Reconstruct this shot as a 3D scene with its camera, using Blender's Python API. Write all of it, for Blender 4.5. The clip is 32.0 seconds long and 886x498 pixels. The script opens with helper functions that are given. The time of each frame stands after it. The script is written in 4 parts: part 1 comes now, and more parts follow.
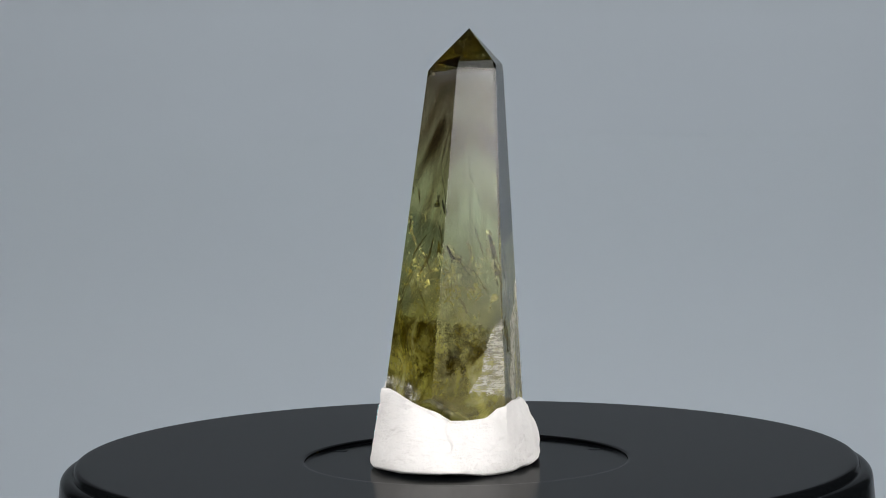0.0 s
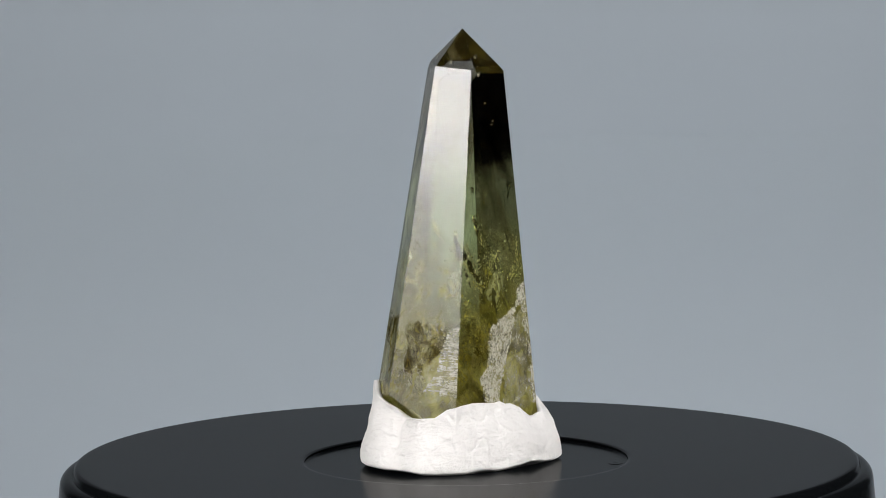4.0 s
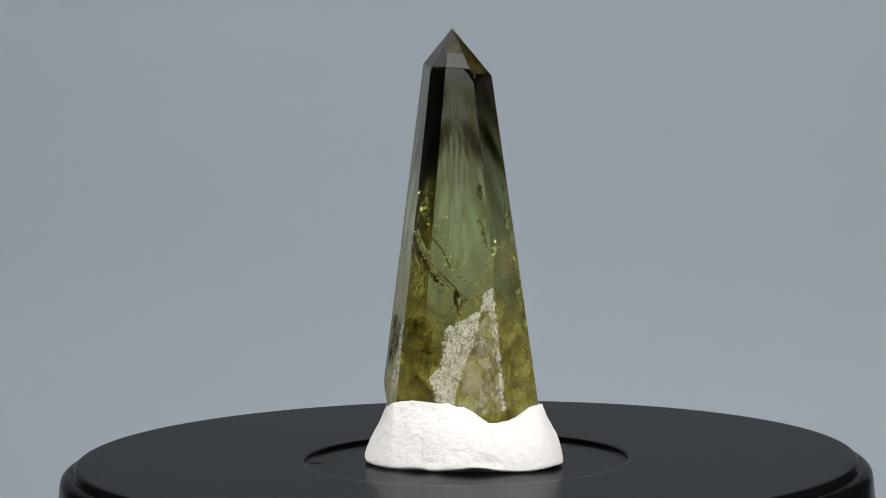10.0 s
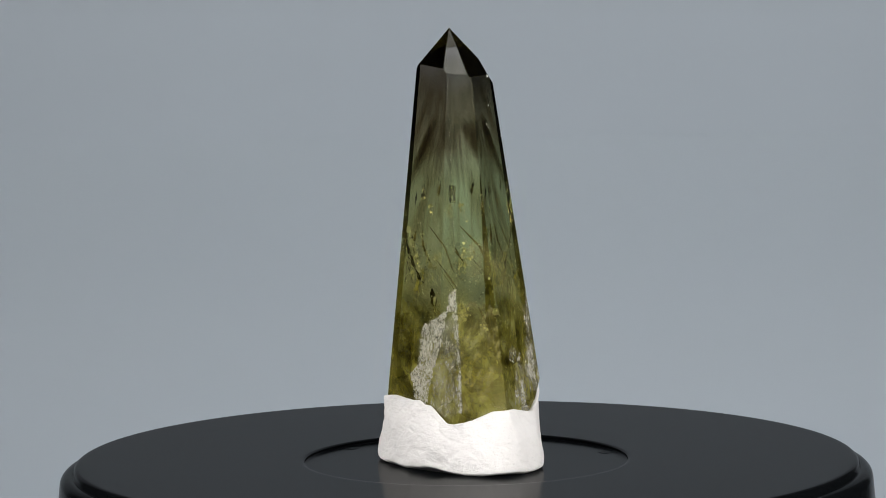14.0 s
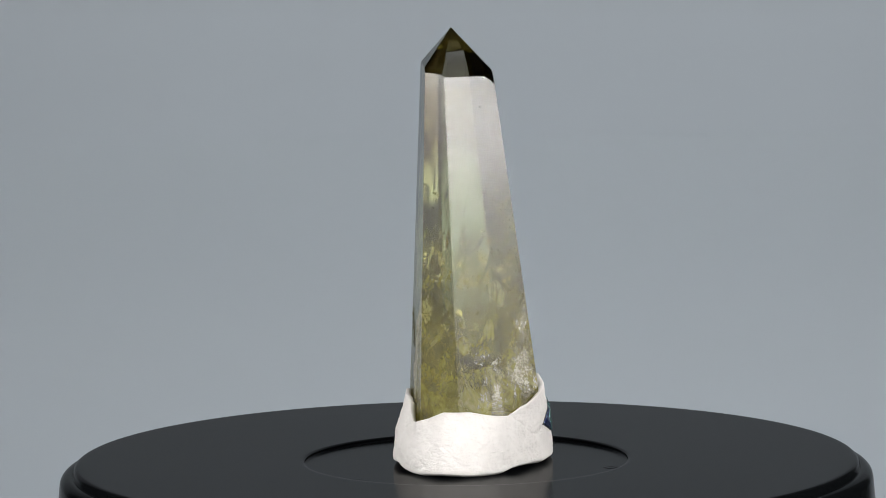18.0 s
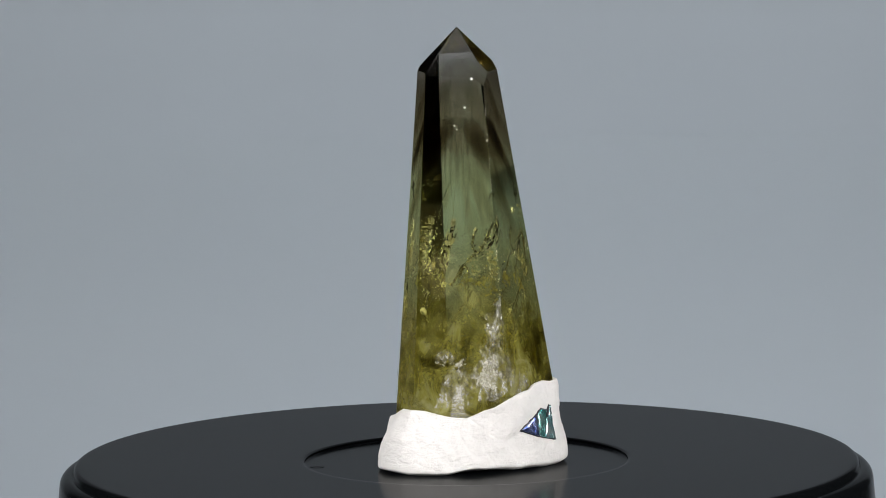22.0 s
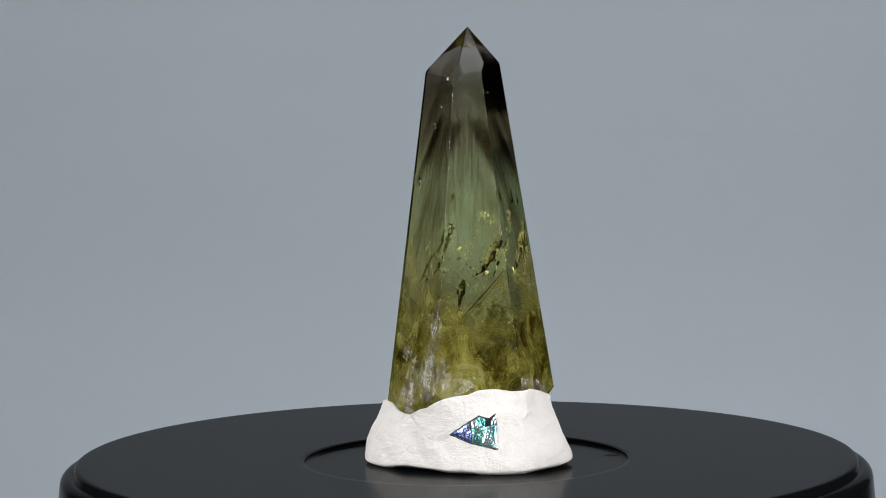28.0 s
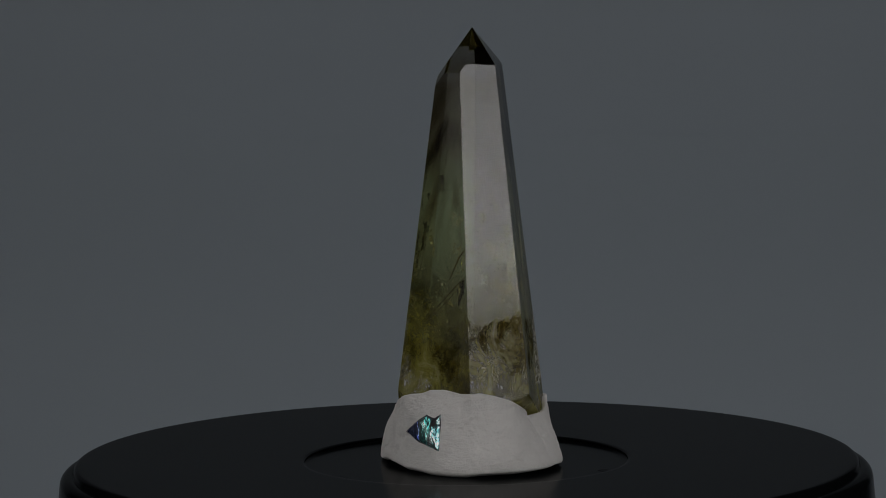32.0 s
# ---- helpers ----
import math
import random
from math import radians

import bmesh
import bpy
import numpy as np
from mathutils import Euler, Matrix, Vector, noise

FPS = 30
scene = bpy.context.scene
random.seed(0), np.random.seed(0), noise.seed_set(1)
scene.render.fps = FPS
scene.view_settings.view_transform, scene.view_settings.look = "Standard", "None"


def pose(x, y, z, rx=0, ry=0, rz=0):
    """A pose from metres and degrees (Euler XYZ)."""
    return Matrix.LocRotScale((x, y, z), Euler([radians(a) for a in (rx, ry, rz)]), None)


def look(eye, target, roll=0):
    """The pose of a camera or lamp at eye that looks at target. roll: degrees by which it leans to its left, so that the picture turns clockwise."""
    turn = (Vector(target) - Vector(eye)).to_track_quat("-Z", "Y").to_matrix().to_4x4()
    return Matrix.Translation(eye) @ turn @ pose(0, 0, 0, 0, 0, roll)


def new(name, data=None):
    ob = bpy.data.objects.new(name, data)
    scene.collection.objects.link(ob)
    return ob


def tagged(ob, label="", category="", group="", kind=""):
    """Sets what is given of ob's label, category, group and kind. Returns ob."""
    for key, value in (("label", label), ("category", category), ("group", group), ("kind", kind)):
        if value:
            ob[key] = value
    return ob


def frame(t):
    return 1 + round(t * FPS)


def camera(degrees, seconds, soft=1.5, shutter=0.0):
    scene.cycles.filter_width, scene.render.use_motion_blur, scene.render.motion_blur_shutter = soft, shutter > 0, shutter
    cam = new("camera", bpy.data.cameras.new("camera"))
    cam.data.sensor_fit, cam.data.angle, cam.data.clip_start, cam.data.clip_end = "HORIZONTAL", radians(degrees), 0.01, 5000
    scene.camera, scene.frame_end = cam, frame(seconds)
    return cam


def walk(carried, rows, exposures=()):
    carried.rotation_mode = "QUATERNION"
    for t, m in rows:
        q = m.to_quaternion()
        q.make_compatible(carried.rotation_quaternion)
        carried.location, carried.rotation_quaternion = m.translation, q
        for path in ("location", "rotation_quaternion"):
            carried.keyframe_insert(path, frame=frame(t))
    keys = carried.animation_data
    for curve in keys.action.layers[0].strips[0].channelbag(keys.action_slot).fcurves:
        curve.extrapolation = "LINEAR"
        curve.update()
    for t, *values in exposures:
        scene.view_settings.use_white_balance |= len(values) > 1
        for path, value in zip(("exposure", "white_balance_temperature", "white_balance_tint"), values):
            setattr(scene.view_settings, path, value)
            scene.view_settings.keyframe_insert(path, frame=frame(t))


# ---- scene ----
cam = camera(9.098, 32.0, soft=0.65)
EYE = Vector((0.0, -1.36691, 0.220519))
AIM = Vector((math.sin(radians(-0.2135)) * math.cos(radians(-7.0067)),
              math.cos(radians(-0.2135)) * math.cos(radians(-7.0067)),
              math.sin(radians(-7.0067))))
VIEW = look(EYE, EYE + AIM, roll=-0.705)
# the clip turns a little bluer three times and fades towards black in its last second and a half
walk(cam, [(0.0, VIEW), (32.0, VIEW)],
     exposures=[(0.0, 0.0, 6500, 10), (17.4, 0.0, 6560, 10), (18.0, 0.0, 6620, 10), (18.4, 0.0, 6480, 10), (18.8, 0.0, 6270, 10), (19.0, 0.0, 6280, 10),
                (19.4, 0.0, 6500, 10), (23.4, 0.0, 6500, 10), (24.0, 0.0, 6420, 10), (24.6, 0.0, 6500, 10), (29.6, 0.0, 6480, 10),
                (30.4, 0.0, 6420, 10), (30.6, 0.0, 6430, 10), (31.0, -0.45, 6500, 10), (31.5, -1.25, 6500, 10), (32.0, -2.3, 6500, 10)])

scene.cycles.transparent_max_bounces = 32

TURN = 9.15          # degrees a second, clockwise from above

# ------------------------------------------------------------------ light
world = bpy.data.worlds.new("dim_studio")
world.use_nodes = True
world.node_tree.nodes["Background"].inputs[0].default_value = (0.55, 0.6, 0.68, 1)
world.node_tree.nodes["Background"].inputs[1].default_value = 0.02
scene.world = world


def area_lamp(name, eye, target, width, height, power, colour):
    data = bpy.data.lights.new(name, "AREA")
    data.shape, data.size, data.size_y = "RECTANGLE", width, height
    data.energy, data.color = power, colour
    ob = new(name, data)
    ob.matrix_world = look(eye, target)
    return ob


# the two softboxes beside the camera are things of their own, further down; these weaker lamps are unseen
area_lamp("overhead_lamp", (0.0, -0.12, 0.90), (0, -0.08, 0.0), 0.60, 0.50, 1.25, (0.98, 0.98, 1.0))
# added fill: brightens the table that the tip and side facets refract
area_lamp("table_fill_lamp", (0.01, 0.27, 0.66), (-0.04, 0.36, -0.17), 0.30, 0.20, 1.04, (0.98, 0.98, 1.0))
# added fill from above, there only to set the paper's brightness
area_lamp("backdrop_fill_lamp", (0.50, 0.50, 1.05), (0.52, 0.87, 0.20), 0.7, 0.12, 3.2, (0.95, 0.97, 1.0))


# -------------------------------------------------------------- materials
class Graph:
    """A small wrapper that builds node trees."""

    def __init__(self, name):
        self.mat = bpy.data.materials.new(name)
        self.mat.use_nodes = True
        self.tree = self.mat.node_tree
        self.tree.nodes.clear()
        self.out = self.add("ShaderNodeOutputMaterial")

    def add(self, kind, operation="", use_clamp=False, data_type="", blend_type=""):
        node = self.tree.nodes.new(kind)
        if operation:
            node.operation = operation
        if use_clamp:
            node.use_clamp = True
        if data_type:
            node.data_type = data_type
        if blend_type:
            node.blend_type = blend_type
        return node

    def link(self, a, b):
        self.tree.links.new(a, b)

    def put(self, node, name, value):
        if hasattr(value, "is_output"):
            self.link(value, node.inputs[name])
        else:
            node.inputs[name].default_value = value

    def coords(self):
        return self.add("ShaderNodeTexCoord").outputs["Object"]

    def mapped(self, vec, scale=(1, 1, 1), loc=(0, 0, 0), rot=(0, 0, 0)):
        node = self.add("ShaderNodeMapping")
        self.link(vec, node.inputs["Vector"])
        node.inputs["Scale"].default_value = scale
        node.inputs["Location"].default_value = loc
        node.inputs["Rotation"].default_value = rot
        return node.outputs[0]

    def noise(self, vec, scale, detail=4.0, rough=0.55, distort=0.0):
        node = self.add("ShaderNodeTexNoise")
        self.link(vec, node.inputs["Vector"])
        node.inputs["Scale"].default_value = scale
        node.inputs["Detail"].default_value = detail
        node.inputs["Roughness"].default_value = rough
        node.inputs["Distortion"].default_value = distort
        return node.outputs["Fac"]

    def ramp(self, fac, stops):
        node = self.add("ShaderNodeValToRGB")
        self.link(fac, node.inputs[0])
        els = node.color_ramp.elements
        while len(els) < len(stops):
            els.new(0.5)
        for el, (pos, col) in zip(els, stops):
            el.position = pos
            el.color = (*col, 1) if len(col) == 3 else col
        return node.outputs[0]

    def math(self, op, a, b=0.0, clamp=False):
        node = self.add("ShaderNodeMath", operation=op, use_clamp=clamp)
        for i, val in enumerate((a, b)):
            if hasattr(val, "is_output"):
                self.link(val, node.inputs[i])
            else:
                node.inputs[i].default_value = val
        return node.outputs[0]

    def mix(self, fac, a, b, blend="MIX"):
        node = self.add("ShaderNodeMix", data_type="RGBA", blend_type=blend)
        for sock, val in ((node.inputs[0], fac), (node.inputs[6], a), (node.inputs[7], b)):
            if hasattr(val, "is_output"):
                self.link(val, sock)
            else:
                sock.default_value = val if isinstance(val, float) else (*val, 1)
        return node.outputs[2]

    def bump(self, height, strength, distance):
        node = self.add("ShaderNodeBump")
        self.link(height, node.inputs["Height"])
        node.inputs["Strength"].default_value = strength
        node.inputs["Distance"].default_value = distance
        return node.outputs[0]

    def surface(self, **values):
        node = self.add("ShaderNodeBsdfPrincipled")
        for key, value in values.items():
            key = key.replace("_", " ")
            if isinstance(value, tuple) and len(value) == 3:
                value = (*value, 1)
            self.put(node, key, value)
        self.link(node.outputs[0], self.out.inputs[0])
        return node

    def split(self, vec):
        node = self.add("ShaderNodeSeparateXYZ")
        self.link(vec, node.inputs[0])
        return node.outputs


def quartz_material():
    """Smoky at the tip, sea green in the middle, olive and cloudy at the foot, with drifting smoke."""
    g = Graph("smoky_green_quartz")
    c = g.coords()
    z = g.split(c)[2]
    drift = g.noise(g.mapped(c, (60, 60, 30)), 1.0, 3.0, 0.5, 0.6)
    zz = g.math("ADD", z, g.math("MULTIPLY", g.math("SUBTRACT", drift, 0.5), 0.016))
    fac = g.math("MULTIPLY", zz, 1 / 0.11, clamp=True)
    tint = g.ramp(fac, [(0.10, (0.66, 0.60, 0.19)), (0.24, (0.58, 0.54, 0.17)), (0.38, (0.55, 0.58, 0.27)),
                        (0.52, (0.62, 0.70, 0.34)), (0.63, (0.59, 0.66, 0.33)), (0.73, (0.37, 0.345, 0.20)),
                        (0.845, (0.225, 0.195, 0.125)), (0.88, (0.33, 0.305, 0.27)), (1.0, (0.27, 0.25, 0.23))])
    smoke = g.noise(g.mapped(c, (60, 60, 45), rot=(0.5, 0.35, 0)), 1.0, 3.0, 0.5, 0.8)
    veil = g.ramp(smoke, [(0.42, (1, 1, 1)), (0.72, (0.62, 0.57, 0.46))])
    tint = g.mix(1.0, tint, veil, "MULTIPLY")
    cloudy = g.ramp(fac, [(0.11, (0.32, 0.32, 0.32)), (0.21, (0.045, 0.045, 0.045)), (0.30, (0.038, 0.038, 0.038))])
    clear = g.surface(Base_Color=tint, Roughness=cloudy, IOR=1.545, Transmission_Weight=1.0)
    # the cloudy lower part: fine wisps that scatter light under a polished skin
    wisp = g.noise(g.mapped(c, (150, 150, 110), loc=(3, 1, 2)), 1.0, 5.0, 0.62, 0.8)
    low = g.ramp(fac, [(0.14, (0.85, 0.85, 0.85)), (0.26, (0.68, 0.68, 0.68)), (0.34, (0.46, 0.46, 0.46)), (0.41, (0.20, 0.20, 0.20)), (0.48, (0.05, 0.05, 0.05)), (0.56, (0, 0, 0))])
    amount = g.math("MULTIPLY", low, g.ramp(wisp, [(0.34, (0.40, 0.40, 0.40)), (0.62, (1, 1, 1))]), clamp=True)
    hue = g.noise(g.mapped(c, (120, 120, 95), loc=(7, 2, 5)), 1.0, 8.0, 0.70, 0.8)
    body = g.ramp(hue, [(0.37, (0.030, 0.023, 0.005)), (0.46, (0.17, 0.152, 0.024)), (0.56, (0.36, 0.34, 0.075)), (0.68, (0.52, 0.51, 0.24))])
    skin = g.add("ShaderNodeBsdfPrincipled")
    g.put(skin, "Base Color", body)
    g.put(skin, "Roughness", 0.02)
    g.put(skin, "IOR", 1.545)
    glow = g.add("ShaderNodeBsdfTranslucent")
    g.put(glow, "Color", body)
    half = g.add("ShaderNodeMixShader")
    half.inputs[0].default_value = 0.45
    g.link(skin.outputs[0], half.inputs[1])
    g.link(glow.outputs[0], half.inputs[2])
    both = g.add("ShaderNodeMixShader")
    g.link(amount, both.inputs[0])
    g.link(clear.outputs[0], both.inputs[1])
    g.link(half.outputs[0], both.inputs[2])
    g.link(both.outputs[0], g.out.inputs[0])
    return g.mat


def flake_material(name, colour, rough, keep, metal_share=1.0):
    """Loose air-filled flakes inside the stone."""
    g = Graph(name)
    c = g.coords()
    n = g.noise(c, 900.0, 4.0, 0.6)
    metal = g.surface(Base_Color=colour, Metallic=metal_share, Roughness=rough, Normal=g.bump(n, 0.3, 0.0003))
    clear = g.add("ShaderNodeBsdfTransparent")
    gap = g.noise(c, 1900.0, 4.0, 0.65)
    both = g.add("ShaderNodeMixShader")
    g.link(g.ramp(gap, [(keep - 0.04, (0, 0, 0)), (keep + 0.04, (1, 1, 1))]), both.inputs[0])
    g.link(metal.outputs[0], both.inputs[1])
    g.link(clear.outputs[0], both.inputs[2])
    g.link(both.outputs[0], g.out.inputs[0])
    return g.mat


def sheet_fade(g, reach, ragged, scale):
    """1 in the middle of a sheet, falling to 0 at its torn edge."""
    uv = g.add("ShaderNodeTexCoord").outputs["UV"]
    u, v, _ = g.split(uv)
    u = g.math("SUBTRACT", g.math("MULTIPLY", u, 2.0), 1.0)
    v = g.math("SUBTRACT", g.math("MULTIPLY", v, 2.0), 1.0)
    far = g.math("SQRT", g.math("ADD", g.math("MULTIPLY", u, u), g.math("MULTIPLY", v, v)))
    tear = g.math("MULTIPLY", g.math("SUBTRACT", g.noise(g.coords(), scale, 5.0, 0.65), 0.5), ragged)
    return g.math("SUBTRACT", reach, g.math("ADD", far, tear))


def void_crack_material(name, tint, share):
    """An air-filled crack in the stone: it mirrors at a slant and is seen through face on, with patches of pale
    metallic wall.
    """
    g = Graph(name)
    c = g.coords()
    patch = g.noise(g.mapped(c, (480, 480, 330)), 1.0, 2.5, 0.55, 0.6)
    n = g.noise(c, 700.0, 3.0, 0.6)
    relief = g.bump(n, 0.3, 0.0003)
    air = g.add("ShaderNodeBsdfGlass")
    air.inputs["Color"].default_value = (*tint, 1)
    air.inputs["Roughness"].default_value = 0.03
    air.inputs["IOR"].default_value = 1 / 1.545
    g.link(relief, air.inputs["Normal"])
    wall = g.surface(Base_Color=(0.95, 0.92, 0.70), Metallic=0.7, Roughness=0.12, Normal=relief)
    both = g.add("ShaderNodeMixShader")
    g.link(g.ramp(patch, [(share - 0.04, (0, 0, 0)), (share + 0.04, (1, 1, 1))]), both.inputs[0])
    g.link(air.outputs[0], both.inputs[1])
    g.link(wall.outputs[0], both.inputs[2])
    g.link(both.outputs[0], g.out.inputs[0])
    return g.mat


def facet_crack_material(name, dark, bright, share):
    """A crack that mirrors, its reflections painted in: near-black with bright patches for glints, broken in small
    facets.
    """
    g = Graph(name)
    c = g.coords()
    patch = g.noise(g.mapped(c, (480, 480, 330)), 1.0, 2.5, 0.55, 0.6)
    n = g.noise(c, 900.0, 3.0, 0.6)
    col = g.ramp(patch, [(share - 0.04, dark), (share + 0.04, bright)])
    g.surface(Base_Color=col, Metallic=0.35, Roughness=0.12, Normal=g.bump(n, 0.25, 0.0003))
    return g.mat


def film_crack_material(name, deep, edge):
    """A stained film that lets part of the light through, ragged along its borders."""
    g = Graph(name)
    c = g.coords()
    patch = g.noise(c, 380.0, 5.0, 0.65, 0.4)
    body = g.surface(Base_Color=g.ramp(patch, [(0.40, deep), (0.62, edge)]), Roughness=0.35, Metallic=0.2)
    clear = g.add("ShaderNodeBsdfTransparent")
    clear.inputs[0].default_value = (0.80, 0.70, 0.46, 1)
    both = g.add("ShaderNodeMixShader")
    g.link(g.ramp(patch, [(0.38, (0.55, 0.55, 0.55)), (0.54, (1, 1, 1))]), both.inputs[0])
    g.link(body.outputs[0], both.inputs[1])
    g.link(clear.outputs[0], both.inputs[2])
    g.link(both.outputs[0], g.out.inputs[0])
    return g.mat


def veil_material(name, colour, density, stretch, low, high):
    """A soft drift of fine inclusions that scatters light inside the stone."""
    g = Graph(name)
    c = g.coords()
    wisp = g.noise(g.mapped(c, stretch, rot=(0.3, 0.4, 0.2)), 1.0, 6.0, 0.7, 0.8)
    fade = g.ramp(sheet_fade(g, 1.0, 1.1, 330.0), [(0.0, (0, 0, 0)), (0.55, (1, 1, 1))])
    body = g.add("ShaderNodeBsdfDiffuse")
    body.inputs[0].default_value = (*colour, 1)
    glow = g.add("ShaderNodeBsdfTranslucent")
    glow.inputs[0].default_value = (*colour, 1)
    half = g.add("ShaderNodeMixShader")
    half.inputs[0].default_value = 0.4
    g.link(body.outputs[0], half.inputs[1])
    g.link(glow.outputs[0], half.inputs[2])
    clear = g.add("ShaderNodeBsdfTransparent")
    amount = g.math("MULTIPLY", fade, g.ramp(wisp, [(low, (0, 0, 0)), (high, (density, density, density))]), clamp=True)
    both = g.add("ShaderNodeMixShader")
    g.link(amount, both.inputs[0])
    g.link(clear.outputs[0], both.inputs[1])
    g.link(half.outputs[0], both.inputs[2])
    g.link(both.outputs[0], g.out.inputs[0])
    return g.mat


def smoke_material(deep):
    """A brown smoky band inside the stone: soft across, fading out along its length."""
    g = Graph("brown_smoke")
    uv = g.add("ShaderNodeTexCoord").outputs["UV"]
    u, v, _ = g.split(uv)
    across = g.ramp(v, [(0.0, (0, 0, 0)), (0.28, (0.30, 0.30, 0.30)), (0.55, (1, 1, 1)), (0.75, (0.75, 0.75, 0.75)), (1.0, (0, 0, 0))])
    along = g.ramp(u, [(0.0, (0, 0, 0)), (0.30, (0.55, 0.55, 0.55)), (0.55, (1, 1, 1)), (0.72, (0.7, 0.7, 0.7)), (0.86, (0, 0, 0))])
    drift = g.ramp(g.noise(g.mapped(g.coords(), (120, 120, 90)), 1.0, 3.0, 0.5, 0.5), [(0.32, (0.45, 0.45, 0.45)), (0.60, (1, 1, 1))])
    amount = g.math("MULTIPLY", g.math("MULTIPLY", across, along), drift, clamp=True)
    clear = g.add("ShaderNodeBsdfTransparent")
    g.link(g.mix(amount, (1.0, 1.0, 1.0), deep), clear.inputs[0])
    g.link(clear.outputs[0], g.out.inputs[0])
    return g.mat


def frost_material(name, stretch, cover, low=(0.55, 0.53, 0.42), high=(0.88, 0.87, 0.82), thin=0.42, turn=(0, 0, 0)):
    """Unpolished, frosted stone: pale crystalline scratches with clear stone between them."""
    g = Graph(name)
    c = g.coords()
    streak = g.noise(g.mapped(c, stretch, rot=turn), 1.0, 5.0, 0.7, 0.3)
    pits = g.noise(c, 2600.0, 4.0, 0.65)
    edge = g.noise(c, 330.0, 5.0, 0.65)
    white = g.surface(Base_Color=g.ramp(pits, [(0.35, low), (0.68, high)]), Roughness=0.4,
                      Normal=g.bump(g.math("ADD", streak, g.math("MULTIPLY", pits, 0.5)), 0.9, 0.0004))
    clear = g.add("ShaderNodeBsdfTransparent")
    mask = g.math("ADD", g.math("MULTIPLY", streak, 0.6), g.math("MULTIPLY", edge, 0.4))
    both = g.add("ShaderNodeMixShader")
    g.link(g.ramp(mask, [(cover - 0.12, (thin, thin, thin)), (cover + 0.08, (0.97, 0.97, 0.97))]), both.inputs[0])
    g.link(white.outputs[0], both.inputs[1])
    g.link(clear.outputs[0], both.inputs[2])
    g.link(both.outputs[0], g.out.inputs[0])
    return g.mat


def stain_material(name, stretch, cover, tint, turn=(0, 0, 0)):
    """A see-through brown stain just under the polished surface, in torn wisps."""
    g = Graph(name)
    c = g.coords()
    streak = g.noise(g.mapped(c, stretch, rot=turn), 1.0, 5.0, 0.7, 0.5)
    edge = g.noise(c, 700.0, 5.0, 0.65)
    mask = g.math("ADD", g.math("MULTIPLY", streak, 0.65), g.math("MULTIPLY", edge, 0.35))
    veil = g.add("ShaderNodeBsdfTransparent")
    g.link(g.ramp(mask, [(cover - 0.10, tint), (cover + 0.10, (0.99, 0.99, 0.98))]), veil.inputs[0])
    g.link(veil.outputs[0], g.out.inputs[0])
    return g.mat


def shell_material(name, dark, mid, light):
    g = Graph(name)
    c = g.coords()
    wave = g.noise(g.mapped(c, (520, 520, 420)), 1.0, 4.0, 0.6, 1.0)
    col = g.ramp(wave, [(0.30, dark), (0.46, mid), (0.62, light), (0.80, mid)])
    g.surface(Base_Color=col, Metallic=0.85, Roughness=0.22, Coat_Weight=0.2, Coat_Roughness=0.05,
              Normal=g.bump(wave, 0.45, 0.0006))
    return g.mat


def clay_material():
    g = Graph("white_air_dry_clay")
    c = g.coords()
    fine = g.noise(c, 2600.0, 5.0, 0.7)
    drag = g.noise(g.mapped(c, (500, 500, 1900), rot=(0.4, 0.3, 0.2)), 1.0, 5.0, 0.65, 0.6)
    lump = g.noise(c, 230.0, 4.0, 0.6, 0.4)
    col = g.ramp(lump, [(0.3, (0.735, 0.725, 0.712)), (0.7, (0.80, 0.788, 0.775))])
    h = g.math("ADD", g.math("MULTIPLY", fine, 0.3), g.math("ADD", g.math("MULTIPLY", drag, 0.35), lump))
    g.surface(Base_Color=col, Roughness=0.72, Specular_IOR_Level=0.3, Normal=g.bump(h, 0.9, 0.0008))
    return g.mat


def platter_material():
    g = Graph("satin_black_plastic")
    c = g.coords()
    spot = g.noise(c, 240.0, 5.0, 0.6)
    grain = g.noise(c, 2600.0, 2.0, 0.5)
    rough = g.ramp(spot, [(0.3, (0.155, 0.155, 0.155)), (0.75, (0.185, 0.185, 0.185))])
    g.surface(Base_Color=(0.0030, 0.0036, 0.0042), Roughness=rough, Specular_IOR_Level=0.0085,
              Normal=g.bump(grain, 0.01, 0.00002))
    return g.mat


def plain_material(name, colour, rough, grain=30.0, depth=0.06, spec=0.4):
    g = Graph(name)
    c = g.coords()
    n = g.noise(c, grain, 5.0, 0.6)
    lo = tuple(max(0, v * (1 - depth)) for v in colour)
    hi = tuple(min(1, v * (1 + depth)) for v in colour)
    g.surface(Base_Color=g.ramp(n, [(0.3, lo), (0.7, hi)]), Roughness=rough, Specular_IOR_Level=spec,
              Normal=g.bump(g.noise(c, grain * 20, 3.0), 0.05, 0.0005))
    return g.mat


QUARTZ = quartz_material()
CLAY = clay_material()
BLACK = platter_material()
FLAKE = flake_material("bright_crack", (0.86, 0.86, 0.62), 0.10, 0.54)
GOLD = flake_material("golden_flakes", (1.0, 0.96, 0.66), 0.20, 0.70, 0.55)
GLINT = flake_material("glittering_flakes", (1.0, 0.98, 0.82), 0.16, 0.70, 0.6)
SPARK = flake_material("white_specks", (0.97, 0.97, 0.90), 0.2, 0.9, 0.2)
DARK_CRACK = void_crack_material("dark_mirror_crack", (0.80, 0.74, 0.55), 0.58)
# near-black and pale patches painted for the dark room and softboxes mirrored in cracks
PAINTED_GLINT_CRACK = facet_crack_material("painted_glint_crack", (0.006, 0.005, 0.004), (0.95, 0.94, 0.80), 0.59)
